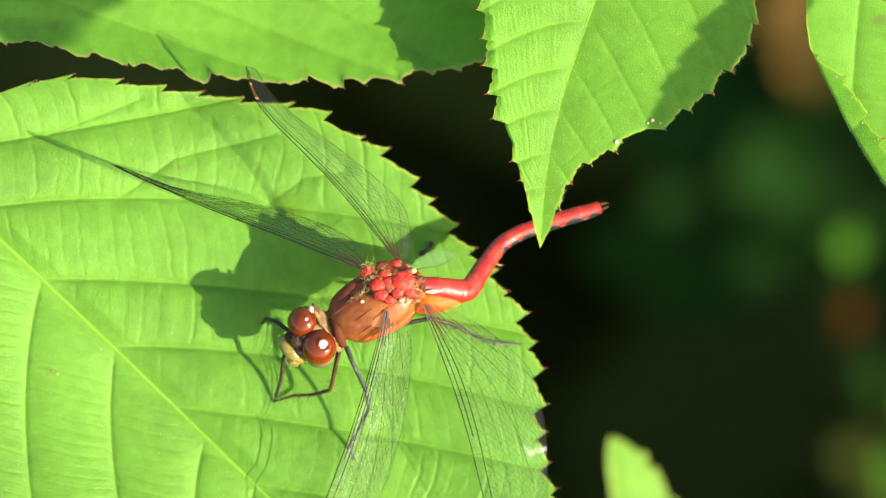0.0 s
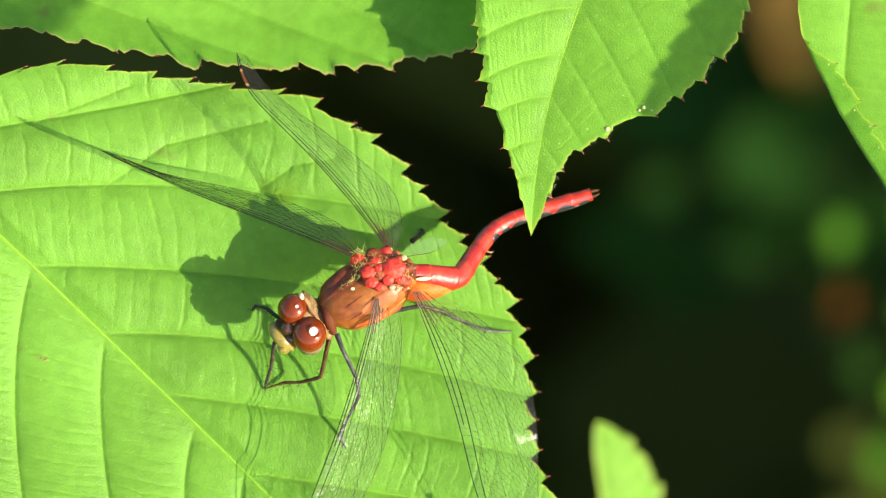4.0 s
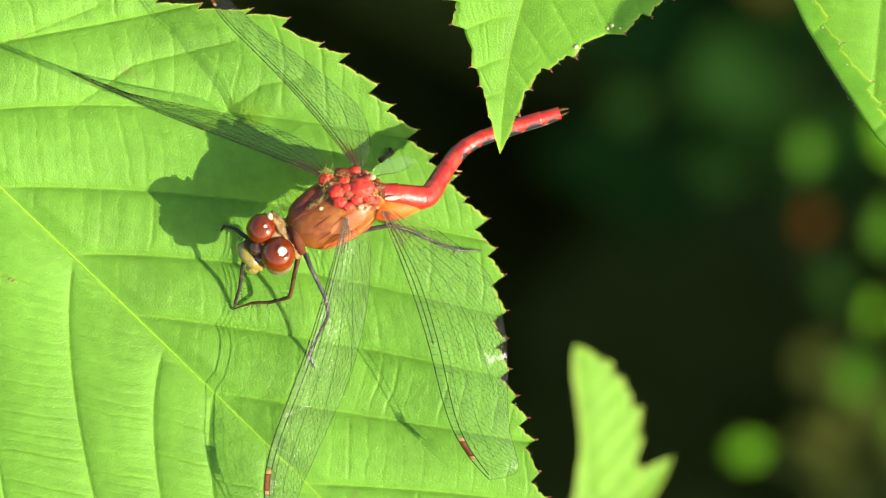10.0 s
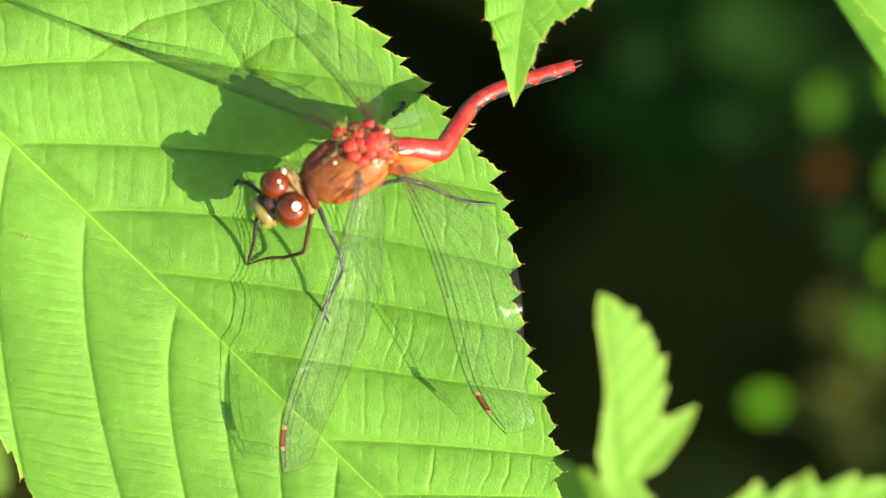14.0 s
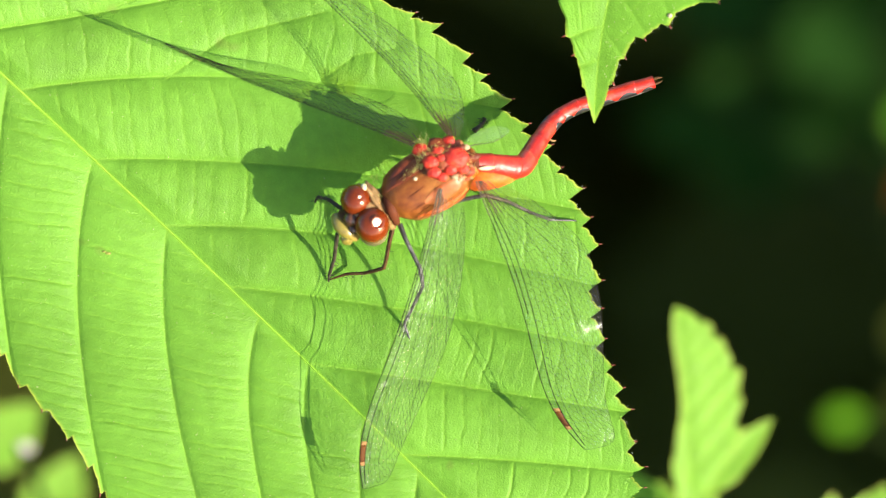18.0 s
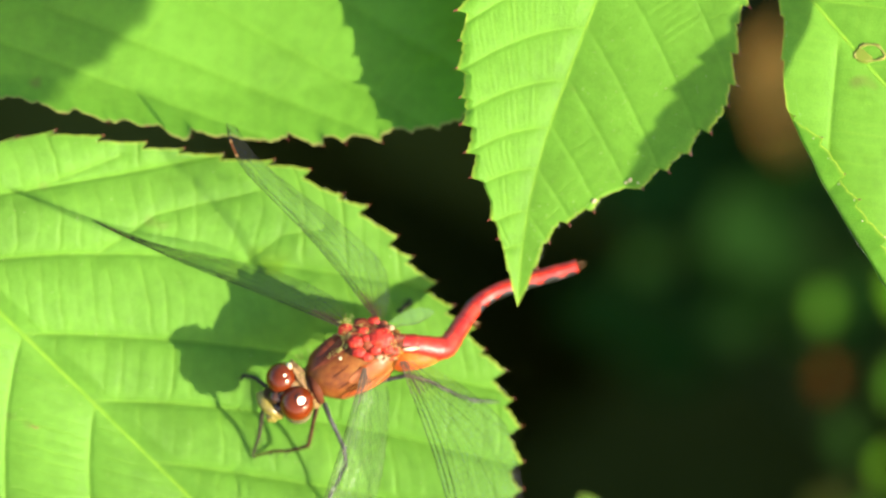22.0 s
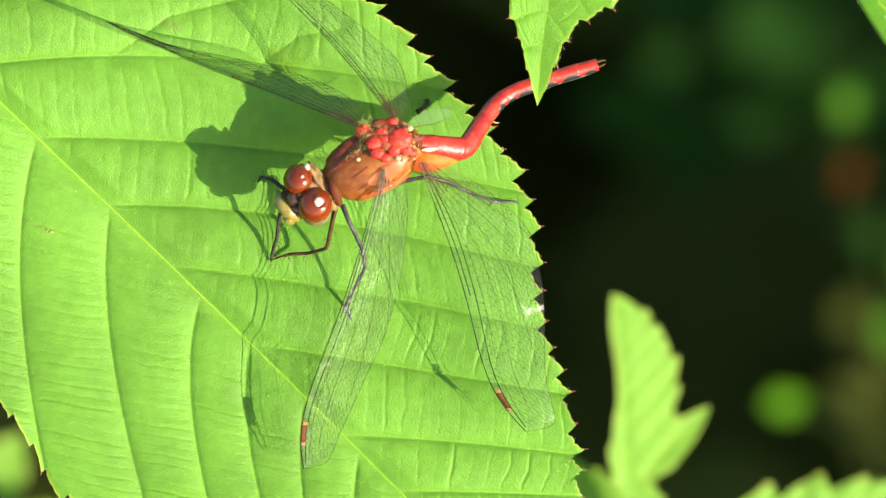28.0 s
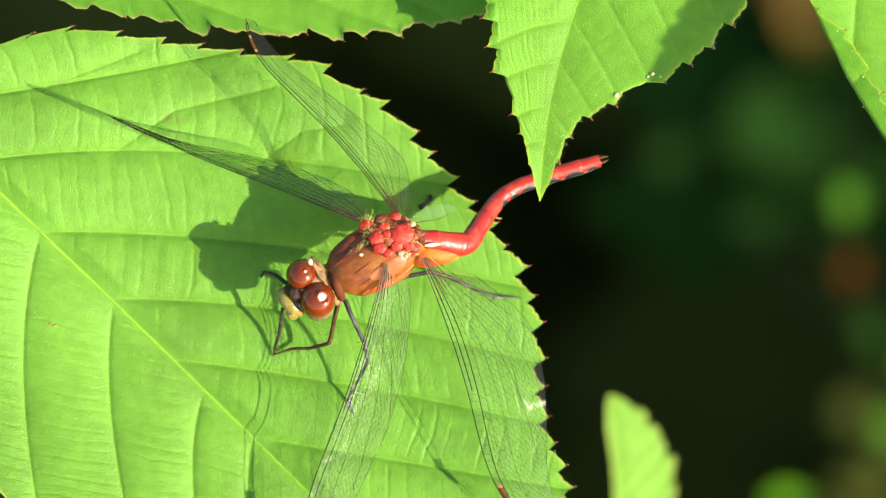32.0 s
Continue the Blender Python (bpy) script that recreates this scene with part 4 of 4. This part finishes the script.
                nodes[key] = at(s, c) if 0.15 < c < 0.985 else (at(s, 1.0) if 0.985 <= c < 1.06 else None)
            else:
                nodes[key] = None
        return nodes[key]

    for i in range(-4, cols):
        for j in range(int(rows * 1.7)):
            a = node(i, j)
            if a is None:
                continue
            b = node(i + 1, j)
            if b is not None:
                fine.append((a, b))
            if (i + j) % 2:
                b = node(i, j + 1)
                if b is not None:
                    fine.append((a, b))
    part("vein", strands("vein", main, 0.043 * thick), VEIN, film, "dark leading veins")
    part("vein", strands("vein", thin, 0.017 * thick), VEIN, film, "slender dark long veins")
    part("vein", strands("vein", warm, 0.05), VEIN_AMBER, film, "amber wing roots")
    tagged(part("cell_vein", strands("cell_vein", fine, net), VEIN, film), "fine net of cell veins", kind="stuff")
    s0, s1 = stigma
    broad = 0.52 / (profile(shape, 0.5 * (s0 + s1)) * wide)
    for name, a0, a1, material, label in (("pterostigma", s0 + 0.012, s1 - 0.012, STIGMA, "reddish-brown wing spot"), ("stigma_end", s0, s0 + 0.012, STIGMA_PALE, "pale end of the wing spot"),
                                          ("stigma_end", s1 - 0.012, s1, STIGMA_PALE, "pale end of the wing spot")):
        bm = bmesh.new()
        lower = [[bm.verts.new(at(a0 + (a1 - a0) * i / 6, c) + n * h * MM) for c, h in ((0.0, -0.03), (0.01, 0.04), (broad * 0.92, 0.04), (broad, -0.03))] for i in range(7)]
        for a, b in zip(lower, lower[1:]):
            for k in range(4):
                bm.faces.new((a[k], a[(k + 1) % 4], b[(k + 1) % 4], b[k]))
        bm.faces.new(lower[0])
        bm.faces.new(lower[-1][::-1])
        part(name, bm, material, film, label)


def shell(spine, width, t0, t1, a0, a1, lift=0.02, n=16, m=12, flat=1.0):
    """A thin oval plate lying on a round body, between t0 and t1 along it and the angles a0 and a1 (degrees) round it; its rim dips in."""
    bm = bmesh.new()
    grid = []
    for i in range(n + 1):
        row = []
        for j in range(m + 1):
            p, q = 2 * i / n - 1, 2 * j / m - 1
            x, y = p * math.sqrt(1 - q * q / 2), q * math.sqrt(1 - p * p / 2)
            t, a = t0 + (t1 - t0) * (x + 1) / 2, radians(a0 + (a1 - a0) * (y + 1) / 2)
            c = curve_at(spine, t)
            ahead = (curve_at(spine, min(1, t + 0.01)) - curve_at(spine, max(0, t - 0.01))).normalized()
            side = ahead.cross(Vector((0.03, 0.02, 1))).normalized()
            up = side.cross(ahead).normalized()
            edge = min(1, (1 - max(abs(p), abs(q))) * 4)
            r = (curve_at(width, t).x * 1.03 + lift * (2 * edge - 1)) * MM
            row.append(bm.verts.new(c + side * math.cos(a) * r + up * math.sin(a) * r * flat))
        grid.append(row)
    for a, b in zip(grid, grid[1:]):
        for k in range(m):
            bm.faces.new((a[k], a[k + 1], b[k + 1], b[k]))
    return bm


def build_dragonfly():
    fly = thing("dragonfly", "red dragonfly with clear wings resting on a leaf", "dragonfly")
    # thorax
    FLAT = 0.86
    body = [pt(-52, 48, 6.1), pt(-30, 34, 6.3), pt(0, 18, 6.3), pt(40, -4, 6.4), pt(75, -20, 6.7), pt(108, -30, 7.1)]
    part("thorax", tube(body, [0.9, 2.1, 2.55, 2.65, 2.3, 1.1], 28, 40, FLAT), CHEST, fly, "glossy orange-brown thorax")
    girth = [Vector((r, 0, 0)) for r in (0.9, 2.1, 2.55, 2.65, 2.3, 1.1)]

    def on_back(x, y, lift=0.0):
        """A place on the thorax as seen from the viewer."""
        p = pt(x, y, 9.0)
        k = min(range(61), key=lambda i: (curve_at(body, i / 60).xy - p.xy).length)
        c, rad = curve_at(body, k / 60), curve_at(girth, k / 60).x * MM
        d = min((c.xy - p.xy).length, rad * 0.97)
        return Vector((p.x, p.y, c.z + FLAT * math.sqrt(rad * rad - d * d) + lift * MM))

    for pts, r in (([(-50, 12), (-31, 4), (-8, -16), (20, -24)], 0.15), ([(-44, 20), (-24, 8), (-2, -9), (24, -16)], 0.08), ([(-40, 66), (-20, 62), (8, 48), (44, 24)], 0.07), ([(4, 62), (30, 44), (58, 14)], 0.06),
                   ([(-31, 48), (-8, 31), (20, 10)], 0.06), ([(24, 46), (34, 22), (40, 2)], 0.06), ([(-38, 38), (-33, 60), (-28, 78)], 0.12)):
        part("seam", tube([on_back(p[0], p[1], -0.03) for p in pts], [r * 0.4] + [r * 0.9] * (len(pts) - 2) + [r * 0.4], 8), CHEST_DARK, fly)
    for t0, t1, a0, a1, material, label in ((0.10, 0.66, 112, 146, CHEST_RED, "dark red-brown shoulder stripe"), (0.12, 0.60, 156, 205, CHEST_RED, "dark red-brown dorsal plate"),
                                            (0.42, 0.86, 40, 74, AMBER_PINK, "pinkish orange flank stripe"), (0.22, 0.80, -10, 30, AMBER_PINK, "pinkish orange lower flank")):
        part("flank_plate", shell(body, girth, t0, t1, a0, a1, 0.035, 20, 16, FLAT), material, fly, label)
    part("side_plate", tube([on_back(-6, 66, -0.3), on_back(26, 58, -0.25), on_back(60, 42, -0.25), on_back(92, 16, -0.3)], [0.15, 0.32, 0.36, 0.15], 12), ORANGE, fly, "orange lower flank")
    part("collar", tube([pt(-66, 22, 5.4), pt(-60, 40, 6.2), pt(-50, 62, 6.3), pt(-41, 86, 5.4)], [0.35, 0.58, 0.6, 0.35], 12), COLLAR, fly, "brown hairy collar")
    part("collar", tube([pt(-56, 16, 5.9), pt(-49, 34, 7.0), pt(-41, 56, 7.2), pt(-34, 78, 6.1)], [0.3, 0.45, 0.5, 0.3], 12), CHEST_DARK, fly, "dark brown collar")
    part("neck", blob(pt(-56, 50, 6.0), (1.1, 1.5, 1.0), rough=0.5, rows=18), COLLAR, fly, "tan hairy neck")
    part("wing_base", blob(pt(54, -32, 8.15), (2.35, 1.45, 0.62), rough=0.7, rows=22), CHEST_RED, fly, "knobbly red-brown wing base")
    part("back_plate", tube([on_back(-52, 18, -0.6), on_back(-34, -4, -0.52), on_back(-12, -26, -0.5), on_back(10, -40, -0.5)], [0.3, 0.62, 0.66, 0.35], 16), CHEST_RED, fly, "red-brown back plate")
    rng = random.Random(5)
    for x, y, w, r, kind in ((9, -51, 8.2, 0.50, 0), (27, -29, 8.9, 0.50, 0), (33, -11, 9.0, 0.44, 0), (47, -3, 9.0, 0.36, 0), (41, -48, 8.6, 0.42, 0), (46, -36, 8.8, 0.36, 0),
                             (59, -64, 8.0, 0.46, 0), (76, -60, 8.0, 0.34, 3), (71, -37, 8.7, 0.82, 0), (62, -16, 8.9, 0.42, 0), (84, -17, 8.7, 0.38, 0), (95, -12, 8.4, 0.40, 0), (91, -36, 8.3, 0.40, 3),
                             (52, -24, 8.8, 0.4, 3), (20, -40, 8.6, 0.34, 3), (80, -26, 8.6, 0.34, 3),
                             (90, -55, 8.2, 0.24, 4), (70, -3, 8.8, 0.22, 4), (79, 2, 8.6, 0.16, 4), (0, 0, 9.35, 0.13, 2)):
        b = blob(on_back(x, y, 0.05) if (x, y) == (0, 0) else pt(x, y, max(w - 0.05, on_back(x, y).z / MM - 0.05)), (r * 1.3, r * 1.1, r * 0.6), rough=0.22, rows=14)
        part("wing_joint", b, (PLATE, CHEST, CREAM, TISSUE, PALE)[kind], fly, ("", "", "cream spot", "", "tan joint")[kind])
    for material, label, n in ((TISSUE, "orange tissue between the wing roots", 22), (CREAM, "pale specks between the wing roots", 10)):
        bits = bmesh.new()
        for _ in range(n):
            x = rng.uniform(6, 98)
            y = -42 + 0.28 * (x - 6) + rng.uniform(-20, 22)
            w = 8.75 - 0.0007 * (x - 52) ** 2 * 0.5 - 0.0009 * (y + 28) ** 2
            r = rng.uniform(0.10, 0.30) * (0.45 if material is CREAM else 1)
            blob(pt(x, y, max(w, on_back(x, y).z / MM - 0.1) + rng.uniform(-0.1, 0.22)), (r * 1.6, r * 0.9, r * 0.36), rough=0.8, rows=6, bm=bits)
        tagged(part("wing_root_tissue", bits, material, fly), label, kind="stuff")
    # abdomen in rings
    spine = [pt(98, -28, 6.9), pt(146, -22, 5.9), pt(183, -19, 4.8), pt(199, -34, 4.1), pt(214, -58, 3.3), pt(229, -80, 2.5), pt(246, -101, 1.8), pt(272, -119, 1.4), pt(308, -133, 1.1), pt(362, -150, 0.9), pt(422, -168, 0.7)]
    width = [Vector((r, 0, 0)) for r in (0.84, 1.0, 0.98, 0.86, 0.78, 0.73, 0.68, 0.64, 0.64, 0.64, 0.54)]
    cuts = [0.0, 0.06, 0.17, 0.30, 0.42, 0.53, 0.64, 0.74, 0.84, 0.93, 1.0]
    for i, (a, b) in enumerate(zip(cuts, cuts[1:])):
        ts = [a + (b + 0.012 - a) * k / 5 for k in range(6)]
        r = [curve_at(width, t).x * (0.94 + 0.02 * k / 5 + 0.07 * (k / 5) ** 3) for k, t in enumerate(ts)]
        part("abdomen_segment", tube([curve_at(spine, t) for t in ts], r, 20, 12, 1.0), RED, fly)
    for a, b, low, high in ((0.545, 0.625, -70, 62), (0.635, 0.705, -70, 60), (0.712, 0.80, -70, 64), (0.815, 0.88, -70, 66), (0.888, 0.945, -70, 66), (0.95, 0.99, -70, 58),
                            (0.31, 0.44, 156, 230), (0.50, 0.60, 150, 230)):
        part("dark_spot", shell(spine, width, a, b, low, high), BLACK, fly, "black spot on the abdomen")
    ts = [0.60 + 0.37 * k / 9 for k in range(10)]
    part("side_fold", tube([curve_at(spine, t) + pt(4, 11, -0.1) for t in ts], [0.05] + [0.12] * 8 + [0.05], 10, 30), BELLY, fly, "pale grey fold under the abdomen")
    part("waist_mark", tube([pt(112, -17, 7.75), pt(126, -18, 7.45), pt(140, -19, 7.1)], [0.08, 0.2, 0.06], 8), CREAM, fly, "cream streak")
    part("waist_ring", tube([pt(100, -42, 7.4), pt(104, -30, 7.8), pt(107, -18, 7.4)], [0.3, 0.42, 0.3], 10), CHEST_DARK, fly, "dark waist ring")
    lobe_film = part("wing_lobe", blob(pt(128, -75, 6.6), (1.75, 0.62, 0.06), (Vector((0.95, 0.28, 0.1)), Vector((-0.28, 0.95, 0.1)), Vector((0, -0.1, 1))), rough=0.25), FILM_LOBE, fly, "clear lobe at the wing root")
    part("rim", tube([pt(90, -55, 7.0), pt(110, -60, 6.9), pt(134, -63, 6.8), pt(152, -71, 6.7), pt(161, -80, 6.6)], [0.06, 0.035, 0.025, 0.02, 0.012], 6), VEIN_AMBER, lobe_film, "amber rim")
    part("belly", tube([pt(84, 2, 6.6), pt(112, 2, 6.4), pt(150, -4, 5.4), pt(188, -13, 4.4)], [0.7, 0.98, 0.9, 0.4], 16), ORANGE, fly, "orange underside of the waist")
    for dx in (-4, 5):
        part("cercus", tube([pt(418, -168 + dx, 0.7), pt(429, -171 + dx, 0.7), pt(437, -173 + dx * 0.6, 0.6)], [0.16, 0.11, 0.03], 8), LEG_BROWN, fly)
    part("claw", tube([pt(232, -70, 2.6), pt(243, -65, 2.5), pt(249, -66, 2.4)], [0.12, 0.08, 0.03], 6), COLLAR, fly)
    # wings
    wing(fly, "left forewing, clear with dark veins", pt(42, 12, 8.8), pt(-96, 546, 3.9), pt(98, 4, -2.4) - pt(0, 0, 0), False, bend=-0.5, seed=1)
    wing(fly, "left hindwing, broad and clear", pt(104, 0, 8.5), pt(296, 480, 3.0), pt(142, -4, -0.2) - pt(0, 0, 0), True, bend=-0.5, seed=2, crimp=0.55)
    wing(fly, "right forewing seen nearly edge-on", pt(0, -55, 8.6), pt(-446, -243, 9.0), pt(55, -62, -2.6) - pt(0, 0, 0), False, bend=-0.3, seed=3, end=pt(0, -16, -5) - pt(0, 0, 0), net=0.014, turn=1.3, thick=0.85)
    wing(fly, "right hindwing, raised and clear", pt(62, -70, 7.8), pt(-206, -417, 8.2), pt(92, -20, -1.6) - pt(0, 0, 0), True, bend=-0.5, seed=4, net=0.013, taper=0.5)
    # legs
    legs = (("foreleg", [pt(-40, 84, 5.2), pt(-46, 110, 5.0), pt(-56, 157, 3.6), pt(-90, 166, 2.2), on_leaf(-122, 167, 0.7), on_leaf(-153, 177)], LEG_BROWN),
            ("foreleg", [pt(-112, 80, 5.2), pt(-138, 96, 4.6), pt(-144, 140, 2.6), on_leaf(-152, 165, 0.6), on_leaf(-155, 180)], LEG),
            ("foreleg", [pt(-118, 52, 5.2), pt(-134, 50, 5.0), pt(-152, 36, 4.6), pt(-172, 31, 3.8), pt(-178, 40, 3.0)], LEG),
            ("middle_leg", [pt(-28, 80, 5.4), pt(-18, 106, 5.6), pt(8, 160, 5.2), pt(12, 190, 4.4), pt(-8, 230, 2.2), on_leaf(-21, 256, 0.4), on_leaf(-12, 282)], LEG_GREY),
            ("hind_leg", [pt(50, 48, 5.6), pt(80, 38, 6.4), pt(122, 30, 6.6), pt(160, 40, 5.4), pt(205, 62, 3.0), on_leaf(238, 74, 0.6), on_leaf(284, 76)], LEG_GREY),
            ("hind_leg", [on_leaf(104, -84, 1.2), on_leaf(112, -90, 1.0), on_leaf(120, -97, 0.6), on_leaf(124, -104, 0.3), on_leaf(120, -107)], LEG))
    for name, pts, material in legs:
        bent = [pts[0]]
        for a, c, d in zip(pts, pts[1:], pts[2:]):
            bent += [c.lerp(a, 0.12), c.lerp(d, 0.12)]
        pts = bent + [pts[-1]]
        n = len(pts)
        ob = part(name, tube(pts, [0.24] + [0.21 - 0.11 * k / n for k in range(1, n - 1)] + [0.06], 9, 6 * n), material, fly)
        spines = []
        for k in range(10, 44):
            t = k / 46
            p = curve_at(pts, t)
            q = p + Vector((rng.uniform(-1, 1), rng.uniform(-1, 0.4), rng.uniform(-0.6, 0.6))).normalized() * rng.uniform(0.4, 0.75) * MM
            spines.append((p, q))
        tagged(part("spines", strands("spines", spines, 0.016), LEG, ob), "fine black leg spines", kind="stuff")
    # head
    pivot = pt(-62, 52, 5.2)
    head = part("head", blob(pt(-92, 60, 6.5), (1.5, 1.55, 1.3), rough=0.2), COLLAR, fly, "rounded hairy head")
    f = Vector((-0.82, -0.57, 0)).normalized()
    across = Vector((0.57, -0.82, 0)).normalized()
    up = Vector((0, 0, 1))

    def eye_with_glint(centre, sizes, patch):
        """An eye: an egg shape with an added flat facet, tilted between sun and viewer to widen the glint."""
        bm = blob(centre, sizes, rows=44)
        way, tilt = Vector((0.30, 0.22, 0.93)).normalized(), Vector((0.414, -0.166, 0.895))
        mid = min(bm.verts, key=lambda v: (v.co - centre).angle(way)).co.copy()
        for v in bm.verts:
            off = math.degrees((v.co - centre).angle(way))
            if off < patch * 1.4:
                k = min(1, (patch * 1.4 - off) / (patch * 0.4))
                v.co -= way * (v.co - mid).dot(tilt) / way.dot(tilt) * k * 0.9
        return bm

    pieces = [("eye", eye_with_glint(pt(-77, 81, 7.4), (1.46, 1.5, 1.25), 19), EYE, "glossy dark red compound eye"),
              ("eye", eye_with_glint(pt(-106, 37, 7.1), (1.27, 1.33, 1.2), 9), EYE, "glossy dark red compound eye"),
              ("eye_underside", blob(pt(-75, 92, 6.6), (1.26, 1.26, 1.3)), EYE_LOW, "olive lower part of the eye"),
              ("face", tube([pt(-141, 64, 6.1), pt(-136, 79, 6.6), pt(-122, 93, 6.7), pt(-104, 103, 6.1)], [0.40, 0.55, 0.55, 0.40], 16), FACE, "yellow face"),
              ("muzzle", blob(pt(-118, 77, 6.2), (1.05, 1.25, 0.85), (f, across, up), 0.2), LEG_BROWN, "brown muzzle"),
              ("lip", blob(pt(-120, 104, 6.0), (0.6, 0.55, 0.6), (f, across, up), 0.2), FACE, ""),
              ("brow", blob(pt(-114, 71, 7.2), (0.62, 0.66, 0.62), (f, across, up), 0.1), BROW, "dark shiny brow"),
              ("brow", blob(pt(-110, 88, 6.9), (0.48, 0.48, 0.5), (f, across, up), 0.1), BROW, ""),
              ("occiput", blob(pt(-74, 40, 6.7), (0.75, 1.75, 0.85), (f, across, up), 0.5, 20), COLLAR, "tan hairy back of the head"),
              ("occiput", blob(pt(-60, 64, 6.6), (0.5, 1.1, 0.7), (f, across, up), 0.5, 16), COLLAR, "tan hairy back of the head"),
              ("occiput_spot", blob(pt(-91, 15, 7.5), (0.25, 0.35, 0.25)), CREAM, "cream spot behind the eye")]
    for name, mesh, material, label in pieces:
        part(name, mesh, material, head, label)
    tufts = []
    for x, y, w, n, tall in ((-66, 10, 6.4, 30, 1.1), (-60, 42, 6.8, 30, 0.8), (-122, 96, 6.9, 36, 0.4), (-74, 40, 7.4, 80, 0.35), (-66, 54, 7.2, 40, 0.3), (-58, 66, 6.9, 16, 0.25), (-50, 72, 7.2, 10, 0.3)):
        for _ in range(n):
            p = pt(x + rng.uniform(-14, 14), y + rng.uniform(-12, 12), w - 0.3)
            tufts.append((p, p + Vector((rng.uniform(-0.7, 0.5), rng.uniform(0.1, 1.0), rng.uniform(0.2, 1))).normalized() * tall * rng.uniform(0.6, 1) * MM))
    tagged(part("hair", strands("hair", tufts, 0.012), HAIR, head), "pale yellow hairs", kind="stuff")
    for ob in (head, *head.children):
        ob.data.transform(Matrix.Translation(-pivot))
    head.location = pivot
    fuzz = []
    for _ in range(2600):
        t, a = rng.uniform(0.08, 0.60), rng.uniform(-0.5, 0.9)
        p = curve_at(body, t) + Vector((math.cos(a) * 0.4, math.cos(a), math.sin(a))).normalized() * curve_at(girth, t).x * 0.97 * MM
        fuzz.append((p, p + (p - curve_at(body, t)).normalized() * rng.uniform(0.4, 1.0) * MM + Vector((rng.uniform(-0.3, 0.3), 0.1, 0)) * MM))
    for _ in range(260):
        x = rng.uniform(2, 104)
        p = pt(x, -44 + 0.28 * (x - 6) + rng.uniform(-26, 20), 8.3 + rng.uniform(-0.5, 0.4))
        fuzz.append((p, p + Vector((rng.uniform(-0.8, 0.8), rng.uniform(-0.2, 1.0), rng.uniform(0.2, 1))).normalized() * rng.uniform(0.4, 0.9) * MM))
    tagged(part("hair", strands("hair", fuzz, 0.012), HAIR, fly), "short pale hairs on the thorax", kind="stuff")
    return fly, head, pivot


build_ground()
build_thicket()
build_brambles()
shoot = build_shoot()
build_sprigs()
fly, head, pivot = build_dragonfly()


def motions():
    """The head nods up once; the young shoot sways a little."""
    axis = Vector((1, 0, 0))
    walk(head, [(t, Matrix.Translation(pivot) @ Matrix.Rotation(radians(a), 4, axis)) for t, a in
                ((0, 0), (22.8, 0), (23.3, -6), (23.7, -13), (24.0, -31), (24.3, -14), (24.6, -4), (26.5, -1), (32, -1))])
    still = SUBJECT.copy()
    walk(shoot, [(t, still @ Matrix.Translation((a / UNIT * MM, -b / UNIT * MM, 0))) for t, a, b in
                 ((0, -6, 3), (2.5, -8, 3), (4.5, -14, -3), (6, -10, -2), (7, 2, -4), (9, 2, 5), (11, 5, 7), (13, 14, -4), (14, 18, -2), (15.5, 11, -4),
                  (17.5, 12, -8), (19, 1, -2), (21, -14, 8), (23, -13, 5), (25, -10, -4), (26.5, -3, -6), (28.5, 4, 2), (30, -2, 0), (32, -6, 10))])


motions()
